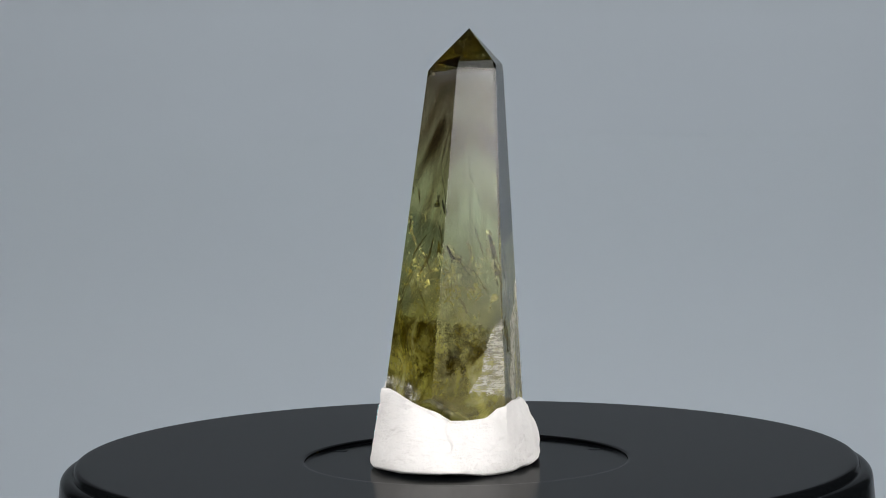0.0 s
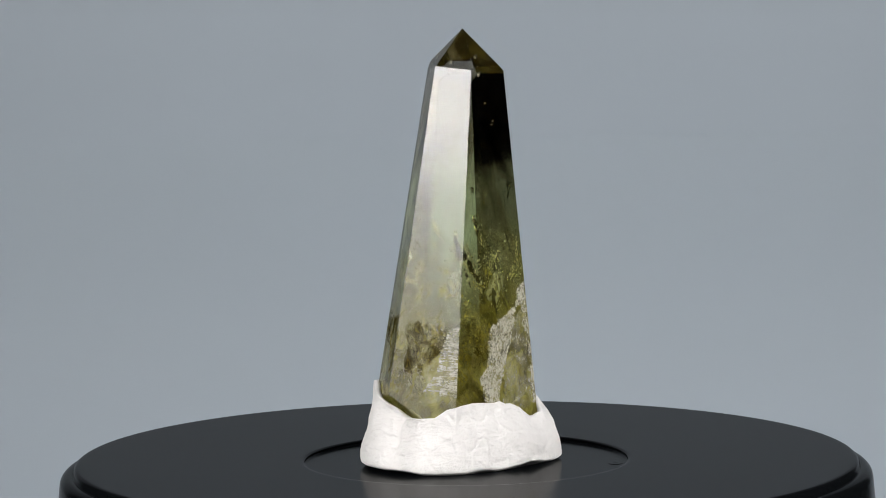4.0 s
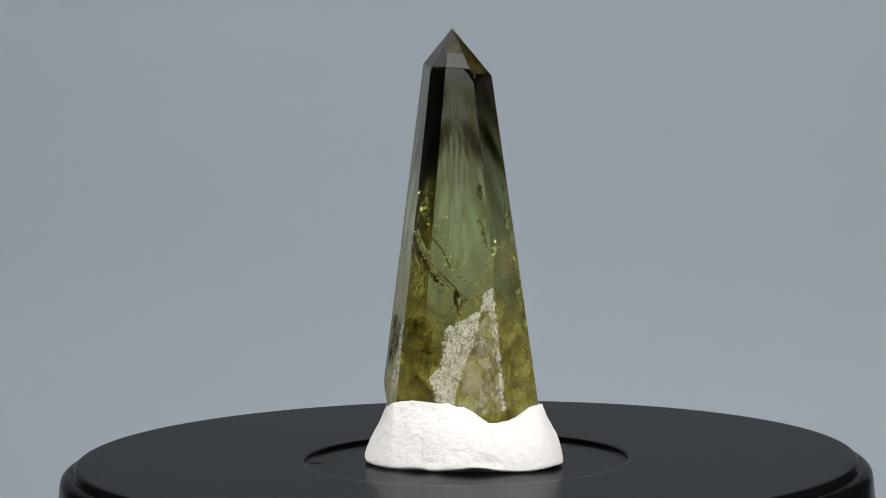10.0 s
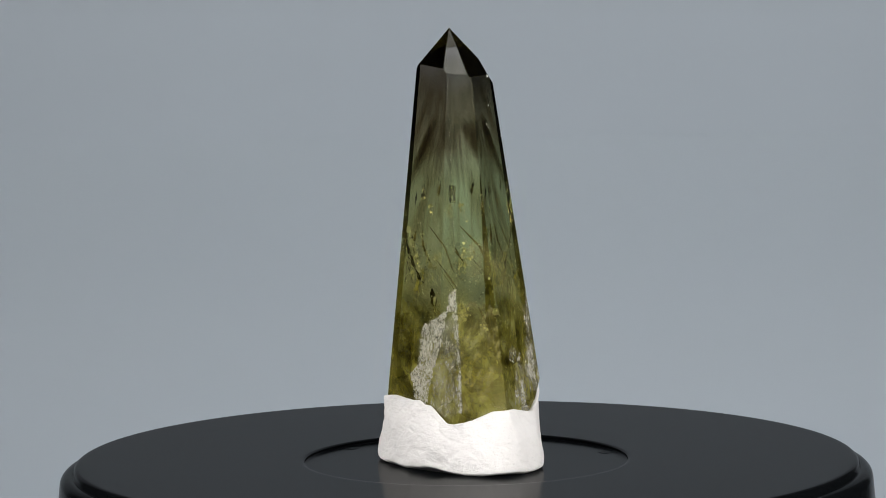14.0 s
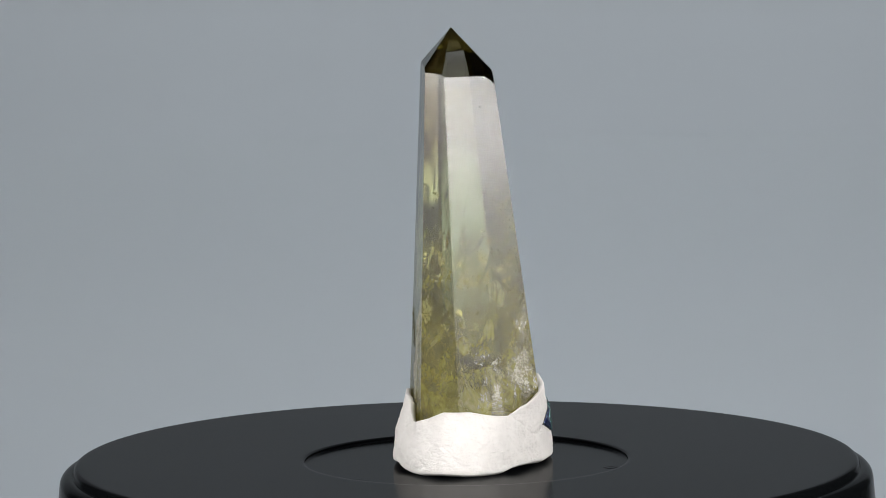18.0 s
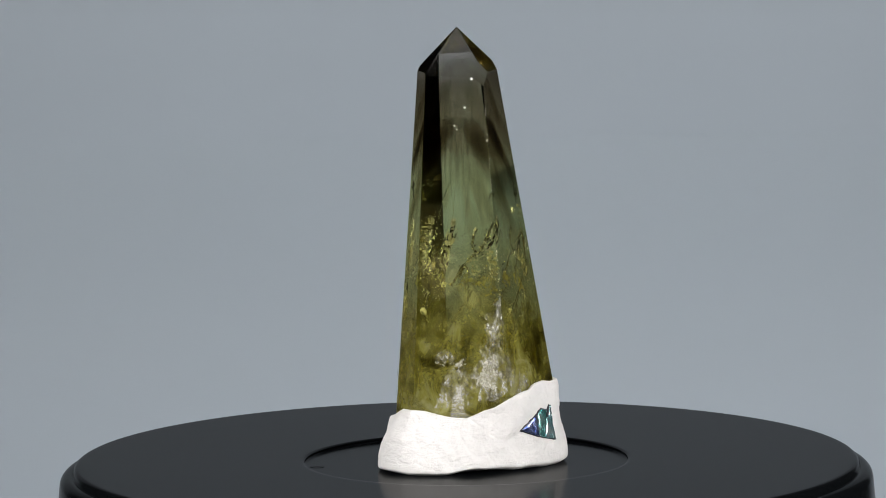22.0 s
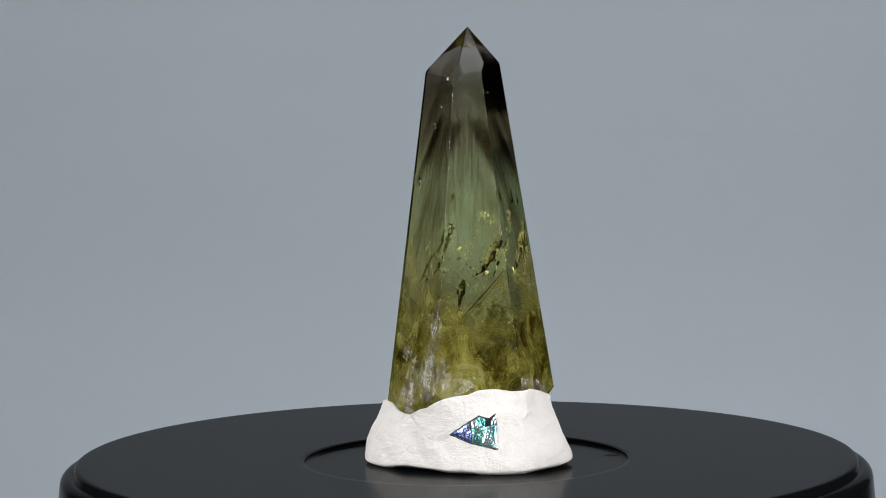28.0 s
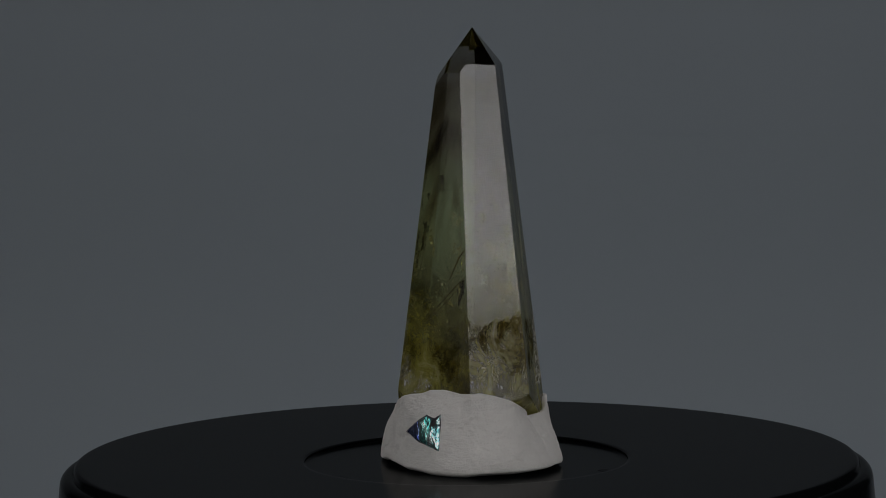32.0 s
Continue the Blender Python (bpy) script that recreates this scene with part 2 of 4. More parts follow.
BLACK_CRACK = void_crack_material("black_mirror_crack", (0.84, 0.82, 0.76), 0.66)
BRIGHT_CRACK = void_crack_material("bright_mirror_crack", (0.97, 0.96, 0.90), 0.52)
BROWN_CRACK = film_crack_material("brown_crack", (0.10, 0.065, 0.015), (0.35, 0.26, 0.07))
WHITE_VEIL = veil_material("feathery_white_inclusions", (0.93, 0.93, 0.90), 1.0, (800, 800, 330), 0.36, 0.52)
YELLOW_VEIL = veil_material("yellow_cloud", (0.82, 0.72, 0.20), 0.75, (330, 330, 260), 0.38, 0.66)
MOSS_VEIL = veil_material("dark_mossy_wisps", (0.035, 0.035, 0.012), 0.85, (420, 420, 330), 0.47, 0.62)
SMOKE = smoke_material((0.60, 0.54, 0.45))
FAINT_SMOKE = smoke_material((0.85, 0.81, 0.74))
CLOUD = flake_material("pale_cloud", (0.93, 0.92, 0.84), 0.5, 0.47, 0.1)
FROST_FINE = frost_material("frosted_striations", (260, 260, 1700), 0.52)
FROST_COARSE = frost_material("frosted_stone", (1900, 1900, 1500), 0.555, (0.46, 0.44, 0.33), (0.80, 0.78, 0.69), 0.34, (0.3, 0.2, 0.5))
FROST_THIN = frost_material("thinly_frosted_stone", (1500, 1500, 800), 0.46, (0.50, 0.48, 0.34), (0.85, 0.84, 0.76), 0.45, (0.3, 0.2, 0.5))
FEATHER = frost_material("feathery_white_stone", (1100, 1100, 480), 0.44, (0.70, 0.69, 0.60), (0.97, 0.97, 0.95), 0.36, (0.5, 0.6, 0.3))
YELLOW_FEATHER = frost_material("pale_yellow_film", (420, 420, 300), 0.42, (0.50, 0.44, 0.10), (0.72, 0.66, 0.30), 0.62, (0.3, 0.2, 0.4))
MOSS_FILM = stain_material("dark_mossy_film", (420, 420, 220), 0.49, (0.38, 0.32, 0.14), (0.2, 0.6, 0.1))
SHELL_BLUE = shell_material("deep_blue_shell", (0.008, 0.010, 0.04), (0.07, 0.12, 0.42), (0.45, 0.52, 0.80))
SHELL_TEAL = shell_material("teal_shell", (0.02, 0.12, 0.16), (0.16, 0.62, 0.58), (0.62, 0.92, 0.88))
SHELL_PALE = shell_material("pale_green_shell", (0.10, 0.40, 0.45), (0.45, 0.80, 0.84), (0.85, 0.95, 0.97))
SHELL_DARK = plain_material("black_shell_edge", (0.012, 0.012, 0.018), 0.3, 900.0, 0.3, 0.5)
CHIP = plain_material("white_chip", (0.80, 0.79, 0.75), 0.3, 900.0, 0.1, 0.5)
PAPER = plain_material("grey_backdrop_paper", (0.498, 0.556, 0.605), 0.9, 2.0, 0.03, 0.1)
TABLETOP = plain_material("white_table_top", (0.70, 0.71, 0.72), 0.55, 12.0, 0.04, 0.3)
WALL = plain_material("dark_studio_wall", (0.02, 0.02, 0.022), 0.9, 3.0, 0.2, 0.2)
TABLE = plain_material("dark_table_cloth", (0.03, 0.03, 0.032), 0.95, 40.0, 0.2, 0.1)


# ----------------------------------------------------------------- helpers
def part(name, bm, material, parent=None, label="", smooth=False):
    """Links a bmesh as one mesh object under a thing or a part."""
    me = bpy.data.meshes.new(name)
    bm.to_mesh(me)
    bm.free()
    me.materials.append(material)
    if smooth:
        for poly in me.polygons:
            poly.use_smooth = True
    ob = new(name, me)
    ob.parent = parent
    if label:
        tagged(ob, label)
    return ob


def lathe(profile, steps=160, closed=False):
    """A turned body: profile rows of (radius, z), from its outside top round to its underside."""
    bm = bmesh.new()
    rings = []
    for r, z in profile:
        if r < 1e-7:
            rings.append([bm.verts.new((0, 0, z))])
        else:
            rings.append([bm.verts.new((r * math.cos(2 * math.pi * k / steps), r * math.sin(2 * math.pi * k / steps), z))
                          for k in range(steps)])
    for a, b in zip(rings, rings[1:]):
        for k in range(steps):
            j = (k + 1) % steps
            if len(a) == 1:
                bm.faces.new((a[0], b[k], b[j]))
            elif len(b) == 1:
                bm.faces.new((a[k], b[0], a[j]))
            else:
                bm.faces.new((a[k], b[k], b[j], a[j]))
    bmesh.ops.recalc_face_normals(bm, faces=bm.faces)
    return bm


def box(bm, size, at):
    made = bmesh.ops.create_cube(bm, size=1.0)["verts"]
    bmesh.ops.scale(bm, vec=size, verts=made)
    bmesh.ops.translate(bm, vec=at, verts=made)


# ------------------------------------------------------- room and backdrop
def build_room():
    def slab(name, size, at, material):
        bm = bmesh.new()
        box(bm, size, at)
        return tagged(part(name, bm, material), "plain dark matt surface of the studio", name.split("_")[0], kind="structure")

    slab("floor", (4.4, 4.4, 0.1), (0, -0.3, -0.85), WALL)
    slab("ceiling", (4.4, 4.4, 0.1), (0, -0.3, 1.85), WALL)
    slab("wall_north", (4.4, 0.1, 2.6), (0, 1.95, 0.5), WALL)
    slab("wall_south", (4.4, 0.1, 2.6), (0, -2.55, 0.5), WALL)
    slab("wall_east", (0.1, 4.4, 2.6), (2.25, -0.3, 0.5), WALL)
    slab("wall_west", (0.1, 4.4, 2.6), (-2.25, -0.3, 0.5), WALL)

    bm = bmesh.new()
    prof = [(y, -0.1695) for y in np.linspace(0.25, 0.70, 6)]
    prof += [(0.75 + 0.12 * math.sin(a), -0.0495 - 0.12 * math.cos(a)) for a in np.linspace(0.0, 1.5708, 10)]
    prof += [(0.87, z) for z in np.linspace(0.0, 0.50, 8)]
    rows = [[bm.verts.new((x, y, z)) for x in np.linspace(-0.60, 0.46, 25)] for y, z in prof]
    for a, b in zip(rows, rows[1:]):
        for k in range(24):
            bm.faces.new((a[k], a[k + 1], b[k + 1], b[k]))
    sheet = tagged(part("backdrop", bm, PAPER, smooth=True), "seamless blue-grey paper backdrop hanging behind the turntable", "backdrop", kind="structure")
    thick = sheet.modifiers.new("thickness", "SOLIDIFY")
    thick.thickness = 0.001

    def table(label, x0, x1, y0, y1):
        thing = tagged(new("side_table"), label, "table", group="tables round the turntable")
        bm = bmesh.new()
        box(bm, (x1 - x0, y1 - y0, 0.03), ((x0 + x1) / 2, (y0 + y1) / 2, -0.187))
        bmesh.ops.bevel(bm, geom=bm.edges[:], offset=0.004, segments=2, affect="EDGES")
        part("tabletop", bm, TABLETOP, thing, "white top")
        for x in (x0 + 0.04, x1 - 0.04):
            for y in (y0 + 0.04, y1 - 0.04):
                bm = bmesh.new()
                box(bm, (0.05, 0.05, 0.60), (x, y, -0.501))
                bmesh.ops.bevel(bm, geom=bm.edges[:], offset=0.004, segments=2, affect="EDGES")
                part("leg", bm, TABLE, thing)

    table("wide low white table behind the turntable, under the backdrop", -0.78, 0.46, 0.25, 0.80)
    table("wide low white table beside the backdrop", 0.464, 1.34, 0.25, 1.16)
    table("narrow low white table beside the turntable", 0.265, 0.60, -0.34, -0.066)

    # added out of view: a tilted white card that brightens the facets refracting it
    bm = bmesh.new()
    box(bm, (0.20, 0.22, 0.005), (0, 0, 0))
    bmesh.ops.bevel(bm, geom=bm.edges[:], offset=0.001, segments=1, affect="EDGES")
    card = tagged(part("reflector_card", bm, TABLETOP), "unseen white foam card added to bounce light, leaning on a low table", "reflector card")
    card.matrix_world = pose(0.435, -0.17, -0.0985, 0, -48, -12)

    bm = bmesh.new()
    box(bm, (0.15, 0.15, 0.7235), (0, 0, -0.4382))
    bmesh.ops.bevel(bm, geom=bm.edges[:], offset=0.003, segments=2, affect="EDGES")
    tagged(part("plinth", bm, TABLE), "tall narrow dark plinth under the turntable", "plinth")


build_room()


# ---------------------------------------------------------------- softboxes
def diffuser_material(outer):
    """The glowing front cloth of a softbox, hottest across its middle; outer: which side of it turns away from the camera."""
    g = Graph("softbox_diffuser")
    x, y, _ = g.split(g.coords())
    u = g.math("ADD", g.math("MULTIPLY", x, outer * 0.5 / 0.21), 0.5)
    v = g.math("MULTIPLY", g.math("ADD", y, 0.26), 1 / 0.52)
    far = ((0.81, 0.90), (0.90, 0.72), (0.95, 0.25), (1.0, 0.06)) if outer > 0 else ((0.72, 0.95), (0.80, 0.60), (0.90, 0.42), (0.97, 0.18), (1.0, 0.06))
    across = g.ramp(u, [(k, (p, p, p)) for k, p in ((0.0, 0.08), (0.03, 0.13), (0.09, 0.36), (0.19, 0.56), (0.33, 1.0), (0.67, 1.0)) + far])
    up = g.ramp(v, [(k, (p, p, p)) for k, p in ((0.0, 0.05), (0.08, 0.08), (0.163, 0.19), (0.22, 0.29), (0.27, 0.40), (0.30, 0.56),
                                                (0.335, 0.93), (0.37, 1.0), (0.50, 0.72), (0.70, 0.36), (1.0, 0.15))])
    power = g.math("MULTIPLY", across, up)
    glow = g.add("ShaderNodeEmission")
    glow.inputs[0].default_value = (1.0, 0.972, 0.95, 1)
    g.link(g.math("MULTIPLY", power, 15.6 if outer > 0 else 16.0), glow.inputs[1])
    g.link(glow.outputs[0], g.out.inputs[0])
    return g.mat


def build_softbox(outer):
    """A softbox that shines along its own -z, on a stand that reaches the floor."""
    thing = tagged(new("softbox"), "black softbox with a glowing white front on a stand", "softbox", group="softboxes beside the camera")
    wide, high, deep = 0.21, 0.26, 0.18
    bm = bmesh.new()
    vs = [bm.verts.new((x, y, 0)) for x, y in ((-wide, -high), (wide, -high), (wide, high), (-wide, high))]
    bm.faces.new(vs)
    bmesh.ops.subdivide_edges(bm, edges=bm.edges[:], cuts=7, use_grid_fill=True)
    part("diffuser", bm, diffuser_material(outer), thing, "glowing white cloth front")
    bm = bmesh.new()
    rings = [[bm.verts.new((x * k, y * k, z)) for x, y in ((-wide, -high), (wide, -high), (wide, high), (-wide, high))]
             for k, z in ((1.03, -0.02), (1.03, 0.015), (0.30, deep), (0.30, deep + 0.05))]
    for a, b in zip(rings, rings[1:]):
        for k in range(4):
            j = (k + 1) % 4
            bm.faces.new((a[k], a[j], b[j], b[k]))
    bm.faces.new(rings[-1][::-1])
    part("housing", bm, TABLE, thing, "black cloth housing")
    return thing


def place_softbox(thing, eye):
    thing.matrix_world = look(eye, (0, 0, 0.18))
    stand = tagged(new("light_stand"), "black light stand under a softbox", "light stand", group="light stands")
    stand.location = (eye[0] * 1.40, eye[1] * 1.40, -0.80)
    bm = bmesh.new()
    bmesh.ops.create_cone(bm, segments=16, radius1=0.012, radius2=0.010, depth=1.14, cap_ends=True)
    bmesh.ops.translate(bm, vec=(0, 0, 0.59), verts=bm.verts)
    part("pole", bm, TABLE, stand)
    for k in range(3):
        bm = bmesh.new()
        bmesh.ops.create_cone(bm, segments=10, radius1=0.008, radius2=0.008, depth=0.42, cap_ends=True)
        bmesh.ops.rotate(bm, verts=bm.verts, cent=(0, 0, 0), matrix=Matrix.Rotation(radians(62), 3, "Y"))
        bmesh.ops.translate(bm, vec=(0.185, 0, 0.11), verts=bm.verts)
        bmesh.ops.rotate(bm, verts=bm.verts, cent=(0, 0, 0), matrix=Matrix.Rotation(radians(120 * k + 20), 3, "Z"))
        part("leg", bm, TABLE, stand)


place_softbox(build_softbox(1.0), (0.350, -0.357, 0.22))
place_softbox(build_softbox(-1.0), (-0.3536, -0.3536, 0.22))


# ----------------------------------------------------------------- turntable
R_TOP, R_RECESS, DEEP = 0.0974, 0.0401, 0.0009


def build_turntable():
    table = tagged(new("turntable"), "round satin black motorised display turntable", "turntable")
    bm = lathe([(0.0, -0.022), (0.088, -0.022), (0.090, -0.024), (0.090, -0.072), (0.088, -0.0763), (0.0, -0.0763)])
    part("base", bm, BLACK, table, smooth=False)
    prof = [(0.0, -DEEP), (R_RECESS - 0.0012, -DEEP), (R_RECESS - 0.0003, -DEEP), (R_RECESS, -DEEP + 0.0002), (R_RECESS + 0.0001, -0.0002),
            (R_RECESS + 0.0006, 0.0), (R_RECESS + 0.0014, 0.0), (R_TOP - 0.0022, 0.0), (R_TOP - 0.0012, 0.0)]
    prof += [(R_TOP - 0.0012 + 0.0012 * math.sin(a), -0.0012 + 0.0012 * math.cos(a)) for a in np.linspace(0.3, 1.57, 5)]
    prof += [(R_TOP + 0.0001, -0.0016), (R_TOP + 0.0004, -0.0020), (R_TOP + 0.0009, -0.0020)]
    prof += [(R_TOP + 0.0009 + 0.0026 * math.sin(a), -0.0046 + 0.0026 * math.cos(a)) for a in np.linspace(0.2, 1.5, 6)]
    prof += [(R_TOP + 0.0042, -0.0120), (R_TOP + 0.0046, -0.0200), (R_TOP + 0.0036, -0.0208), (0.0, -0.0208)]
    platter = part("platter", lathe(prof, 256), BLACK, table, "satin black platter with a shallow round recess", smooth=True)
    sharp_by_angle(platter, 35)
    return table, platter


def sharp_by_angle(ob, degrees):
    me = ob.data
    bm = bmesh.new()
    bm.from_mesh(me)
    for e in bm.edges:
        if len(e.link_faces) == 2 and e.calc_face_angle(0) > radians(degrees):
            e.smooth = False
    bm.to_mesh(me)
    bm.free()


TURNTABLE, PLATTER = build_turntable()

# -------------------------------------------------------------- the crystal
TIP = Vector((0.002012, -0.002128, 0.107430))
BODY = [(-77.48, 6.63, 0.020249), (-9.39, 1.94, 0.012854), (43.17, 5.21, 0.018616), (105.61, 7.15, 0.017414), (168.82, 7.25, 0.019686), (226.47, 9.22, 0.023228)]
POINT = [(-74.91, 35.0), (-6.53, 38.67), (47.34, 42.84), (106.29, 34.8), (165.32, 43.09), (230.17, 39.92)]
CORNER = (128.3, 29.65, 0.052872)


def normal(az, el):
    az, el = radians(az), radians(el)
    return Vector((math.cos(az) * math.cos(el), math.sin(az) * math.cos(el), math.sin(el)))


FOOT_CUTS = [(Vector((0.0226 * math.cos(radians(245)), 0.0226 * math.sin(radians(245)), 0.0188)), normal(243, -42)),
             (Vector((0.0200 * math.cos(radians(136)), 0.0200 * math.sin(radians(136)), 0.0215)), normal(136, -22))]


def crystal_radius(az, z):
    """How far the crystal's side stands from the axis in direction az (radians) at height z."""
    best = 1.0
    for a, e, d in BODY:
        n = normal(a, e)
        q = n.x * math.cos(az) + n.y * math.sin(az)
        if q > 0.15:
            best = min(best, (d - n.z * z) / q)
    for co, n in FOOT_CUTS:
        q = n.x * math.cos(az) + n.y * math.sin(az)
        if q > 0.15:
            best = min(best, (n.dot(co) - n.z * z) / q)
    return best


def crystal_mesh():
    bm = bmesh.new()
    bmesh.ops.create_cube(bm, size=0.4)
    cuts = [(normal(a, e) * d, normal(a, e)) for a, e, d in BODY]
    cuts += [(TIP, normal(a, e)) for a, e in POINT]
    cuts += [(normal(CORNER[0], CORNER[1]) * CORNER[2], normal(CORNER[0], CORNER[1]))]
    cuts += FOOT_CUTS
    cuts += [(Vector((0, 0, 0.0075)), Vector((0, 0, -1)))]
    for co, no in cuts:
        geom = bm.verts[:] + bm.edges[:] + bm.faces[:]
        res = bmesh.ops.bisect_plane(bm, geom=geom, plane_co=co, plane_no=no, clear_outer=True, dist=1e-7)
        edges = [g for g in res["geom_cut"] if isinstance(g, bmesh.types.BMEdge)]
        bmesh.ops.contextual_create(bm, geom=edges)
    bmesh.ops.remove_doubles(bm, verts=bm.verts, dist=2e-5)
    bmesh.ops.recalc_face_normals(bm, faces=bm.faces)
    bmesh.ops.bevel(bm, geom=bm.edges[:], offset=0.00002, segments=1, affect="EDGES", clamp_overlap=True)
    low = [f for f in bm.faces if f.normal.z < -0.99]
    bmesh.ops.triangulate(bm, faces=low)
    low = [f for f in bm.faces if f.normal.z < -0.99]
    for _ in range(4):
        inner = list({e for f in low if f.is_valid for e in f.edges if all(g.normal.z < -0.99 for g in e.link_faces)})
        bmesh.ops.subdivide_edges(bm, edges=inner, cuts=1)
        bmesh.ops.triangulate(bm, faces=[f for f in bm.faces if f.normal.z < -0.99])
        low = [f for f in bm.faces if f.normal.z < -0.99]
    for v in bm.verts:
        if v.link_faces and all(f.normal.z < -0.99 for f in v.link_faces):
            v.co.z += 0.0022 * abs(noise.noise(v.co * 400)) + 0.0008 * abs(noise.noise(v.co * 1300))
    return bm


CRYSTAL = tagged(new("crystal_point"), "faceted smoky green quartz point set in a lump of white clay", "crystal")
STONE = part("crystal", crystal_mesh(), QUARTZ, CRYSTAL, "translucent quartz, smoky tip and olive green foot")

# ------------------------------------------------------------- the clay foot
RIM = [(0, 14.9), (8, 13.9), (16, 12.3), (22, 11.1), (28, 11.0), (36, 11.7), (44, 12.4), (50, 13.2), (58, 14.3), (70, 14.5),
       (78, 14.3), (88, 13.6), (96, 13.1), (104, 12.8), (112, 12.6), (118, 13.3), (126, 14.4), (134, 15.0), (142, 16.4),
       (150, 17.6), (158, 18.3), (168, 18.7), (176, 19.7), (188, 20.0), (200, 19.2), (212, 19.5), (222, 18.6), (232, 17.3),
       (241, 15.6), (250, 14.2), (258, 12.2), (272, 12.5), (284, 12.9), (293, 15.0), (303, 15.9), (312, 16.3), (336, 15.7),
       (344, 15.9), (352, 15.0)]
OUTLINE = [(0, 18.1), (12, 18.8), (24, 20.2), (36, 22.1), (48, 24.2), (60, 25.6), (72, 25.3), (84, 24.1), (96, 22.3),
           (108, 20.5), (120, 19.2), (132, 18.7), (144, 19.0), (156, 20.0), (168, 20.9), (180, 22.4), (192, 24.2),
           (204, 25.3), (216, 25.8), (228, 26.4), (240, 26.9), (252, 26.5), (264, 25.5), (276, 24.7), (288, 23.3),
           (300, 21.6), (312, 19.7), (324, 18.4), (336, 18.0), (348, 18.0)]

# how far the clay bulges between its foot and its rim, in thousandths of an exponent
BULGE = [(0, 2000), (30, 2100), (60, 2100), (85, 1600), (110, 1400), (180, 1350), (235, 1250), (280, 1400), (330, 1800)]


def ring_value(table, degrees):
    degrees %= 360
    xs = [table[-1][0] - 360] + [a for a, _ in table] + [table[0][0] + 360]
    ys = [table[-1][1]] + [b for _, b in table] + [table[0][1]]
    return float(np.interp(degrees, xs, ys)) / 1000


def clay_surface(degrees, s):
    """A point of the clay's outside: s runs from 0 at its foot to 1 at its rim."""
    az = radians(degrees)
    top = ring_value(RIM, degrees)
    wide = ring_value(OUTLINE, degrees)
    lip_gap = 0.0007 * math.exp(-((degrees - 138) / 14) ** 2)
    lip = crystal_radius(az, top) + 0.0009 - lip_gap
    hexa = sum(crystal_radius(az + radians(k), top) for k in (-26, -18, -12, -6, 0, 6, 12, 18, 26)) / 9 + 0.0009
    near = min(1.0, max(0.0, (s - 0.62) / 0.38))
    lip = hexa + (lip - hexa) * near * near * (3 - 2 * near)
    lift = 0.0007 * max(0.0, math.sin(az * 3 + 1.2)) + 0.0004 * max(0.0, math.sin(az * 7 + 0.3))
    foot = -DEEP + lift * max(0.0, 1 - s * 3)
    z = foot + s * (top - foot)
    rise = max(0.0, (s - 0.10) / 0.90)
    r = wide + (lip - wide) * rise ** ring_value(BULGE, degrees)
    under = max(0.0, 1 - s / 0.07)
    r -= 0.0016 * under ** 2.2
    round_keep = sum(crystal_radius(az + radians(k), z) for k in (-24, -16, -8, 0, 8, 16, 24)) / 7 + 0.0010
    for keep in (round_keep, crystal_radius(az, z) + 0.0005 - (0.6 * lip_gap if s > 0.6 else 0.0)):
        r = keep + 0.0006 * math.log1p(math.exp(min(40.0, (r - keep) / 0.0006)))
    d = Vector((math.cos(az), math.sin(az), 0))
    p = d * r + Vector((0, 0, z))
    fade = min(1.0, s * 6)
    lumps = (noise.noise(p * 95 + Vector((4, 2, 6))) * 0.00035 + noise.noise(p * 190) * 0.00042 + noise.noise(p * 420 + Vector((3, 1, 7))) * 0.00018
             + noise.noise(p * 1000 + Vector((1, 8, 2))) * 0.00009 + noise.noise(p * 2100) * 0.00004)
    crease = max(0.0, 0.10 - abs(noise.noise(p * 150 + Vector((9, 4, 2))))) / 0.10
    seam = math.exp(-((degrees - 258.0 + 2.5 * math.sin(s * 9)) / 0.9) ** 2) * max(0.0, min(1.0, (s - 0.25) * 3))
    p += d * ((lumps - 0.00018 * crease ** 2) * fade - 0.0007 * seam)
    return p


def clay_mesh():
    bm = bmesh.new()
    steps, rows = 480, 72
    rings = [[bm.verts.new(clay_surface(360 * k / steps, j / rows)) for k in range(steps)] for j in range(rows + 1)]
    for extra, drop in ((0.0005, -0.00012), (0.0013, 0.0004), (0.0014, 0.0016), (0.0014, 1.0)):
        ring = []
        for k in range(steps):
            base = rings[rows][k].co
            d = Vector((base.x, base.y, 0)).normalized()
            ring.append(bm.verts.new(base - d * extra + Vector((0, 0, max(-drop, 0.0062 - base.z)))))
        rings.append(ring)
    for a, b in zip(rings, rings[1:]):
        for k in range(steps):
            j = (k + 1) % steps
            bm.faces.new((a[k], a[j], b[j], b[k]))
    bm.faces.new(rings[0][::-1])
    bm.faces.new(rings[-1])
    return bm


part("clay_base", clay_mesh(), CLAY, CRYSTAL, "rough white hand-pressed clay base", smooth=True)


# ------------------------------------------- frost, cracks, smoke and chips
SIDES = dict(zip("ABCDEF", BODY))


def on_side(side, u, z, out=0.0):
    """The point of a side u metres along it and z metres up, lifted off it by out."""
    a, e, d = SIDES[side]
    n = normal(a, e)
    along = Vector((-math.sin(radians(a)), math.cos(radians(a)), 0))
    base = Vector((math.cos(radians(a)), math.sin(radians(a)), 0))
    r = (d - n.z * z) / (n.x * base.x + n.y * base.y)
    return base * r + along * u + Vector((0, 0, z)) + n * out


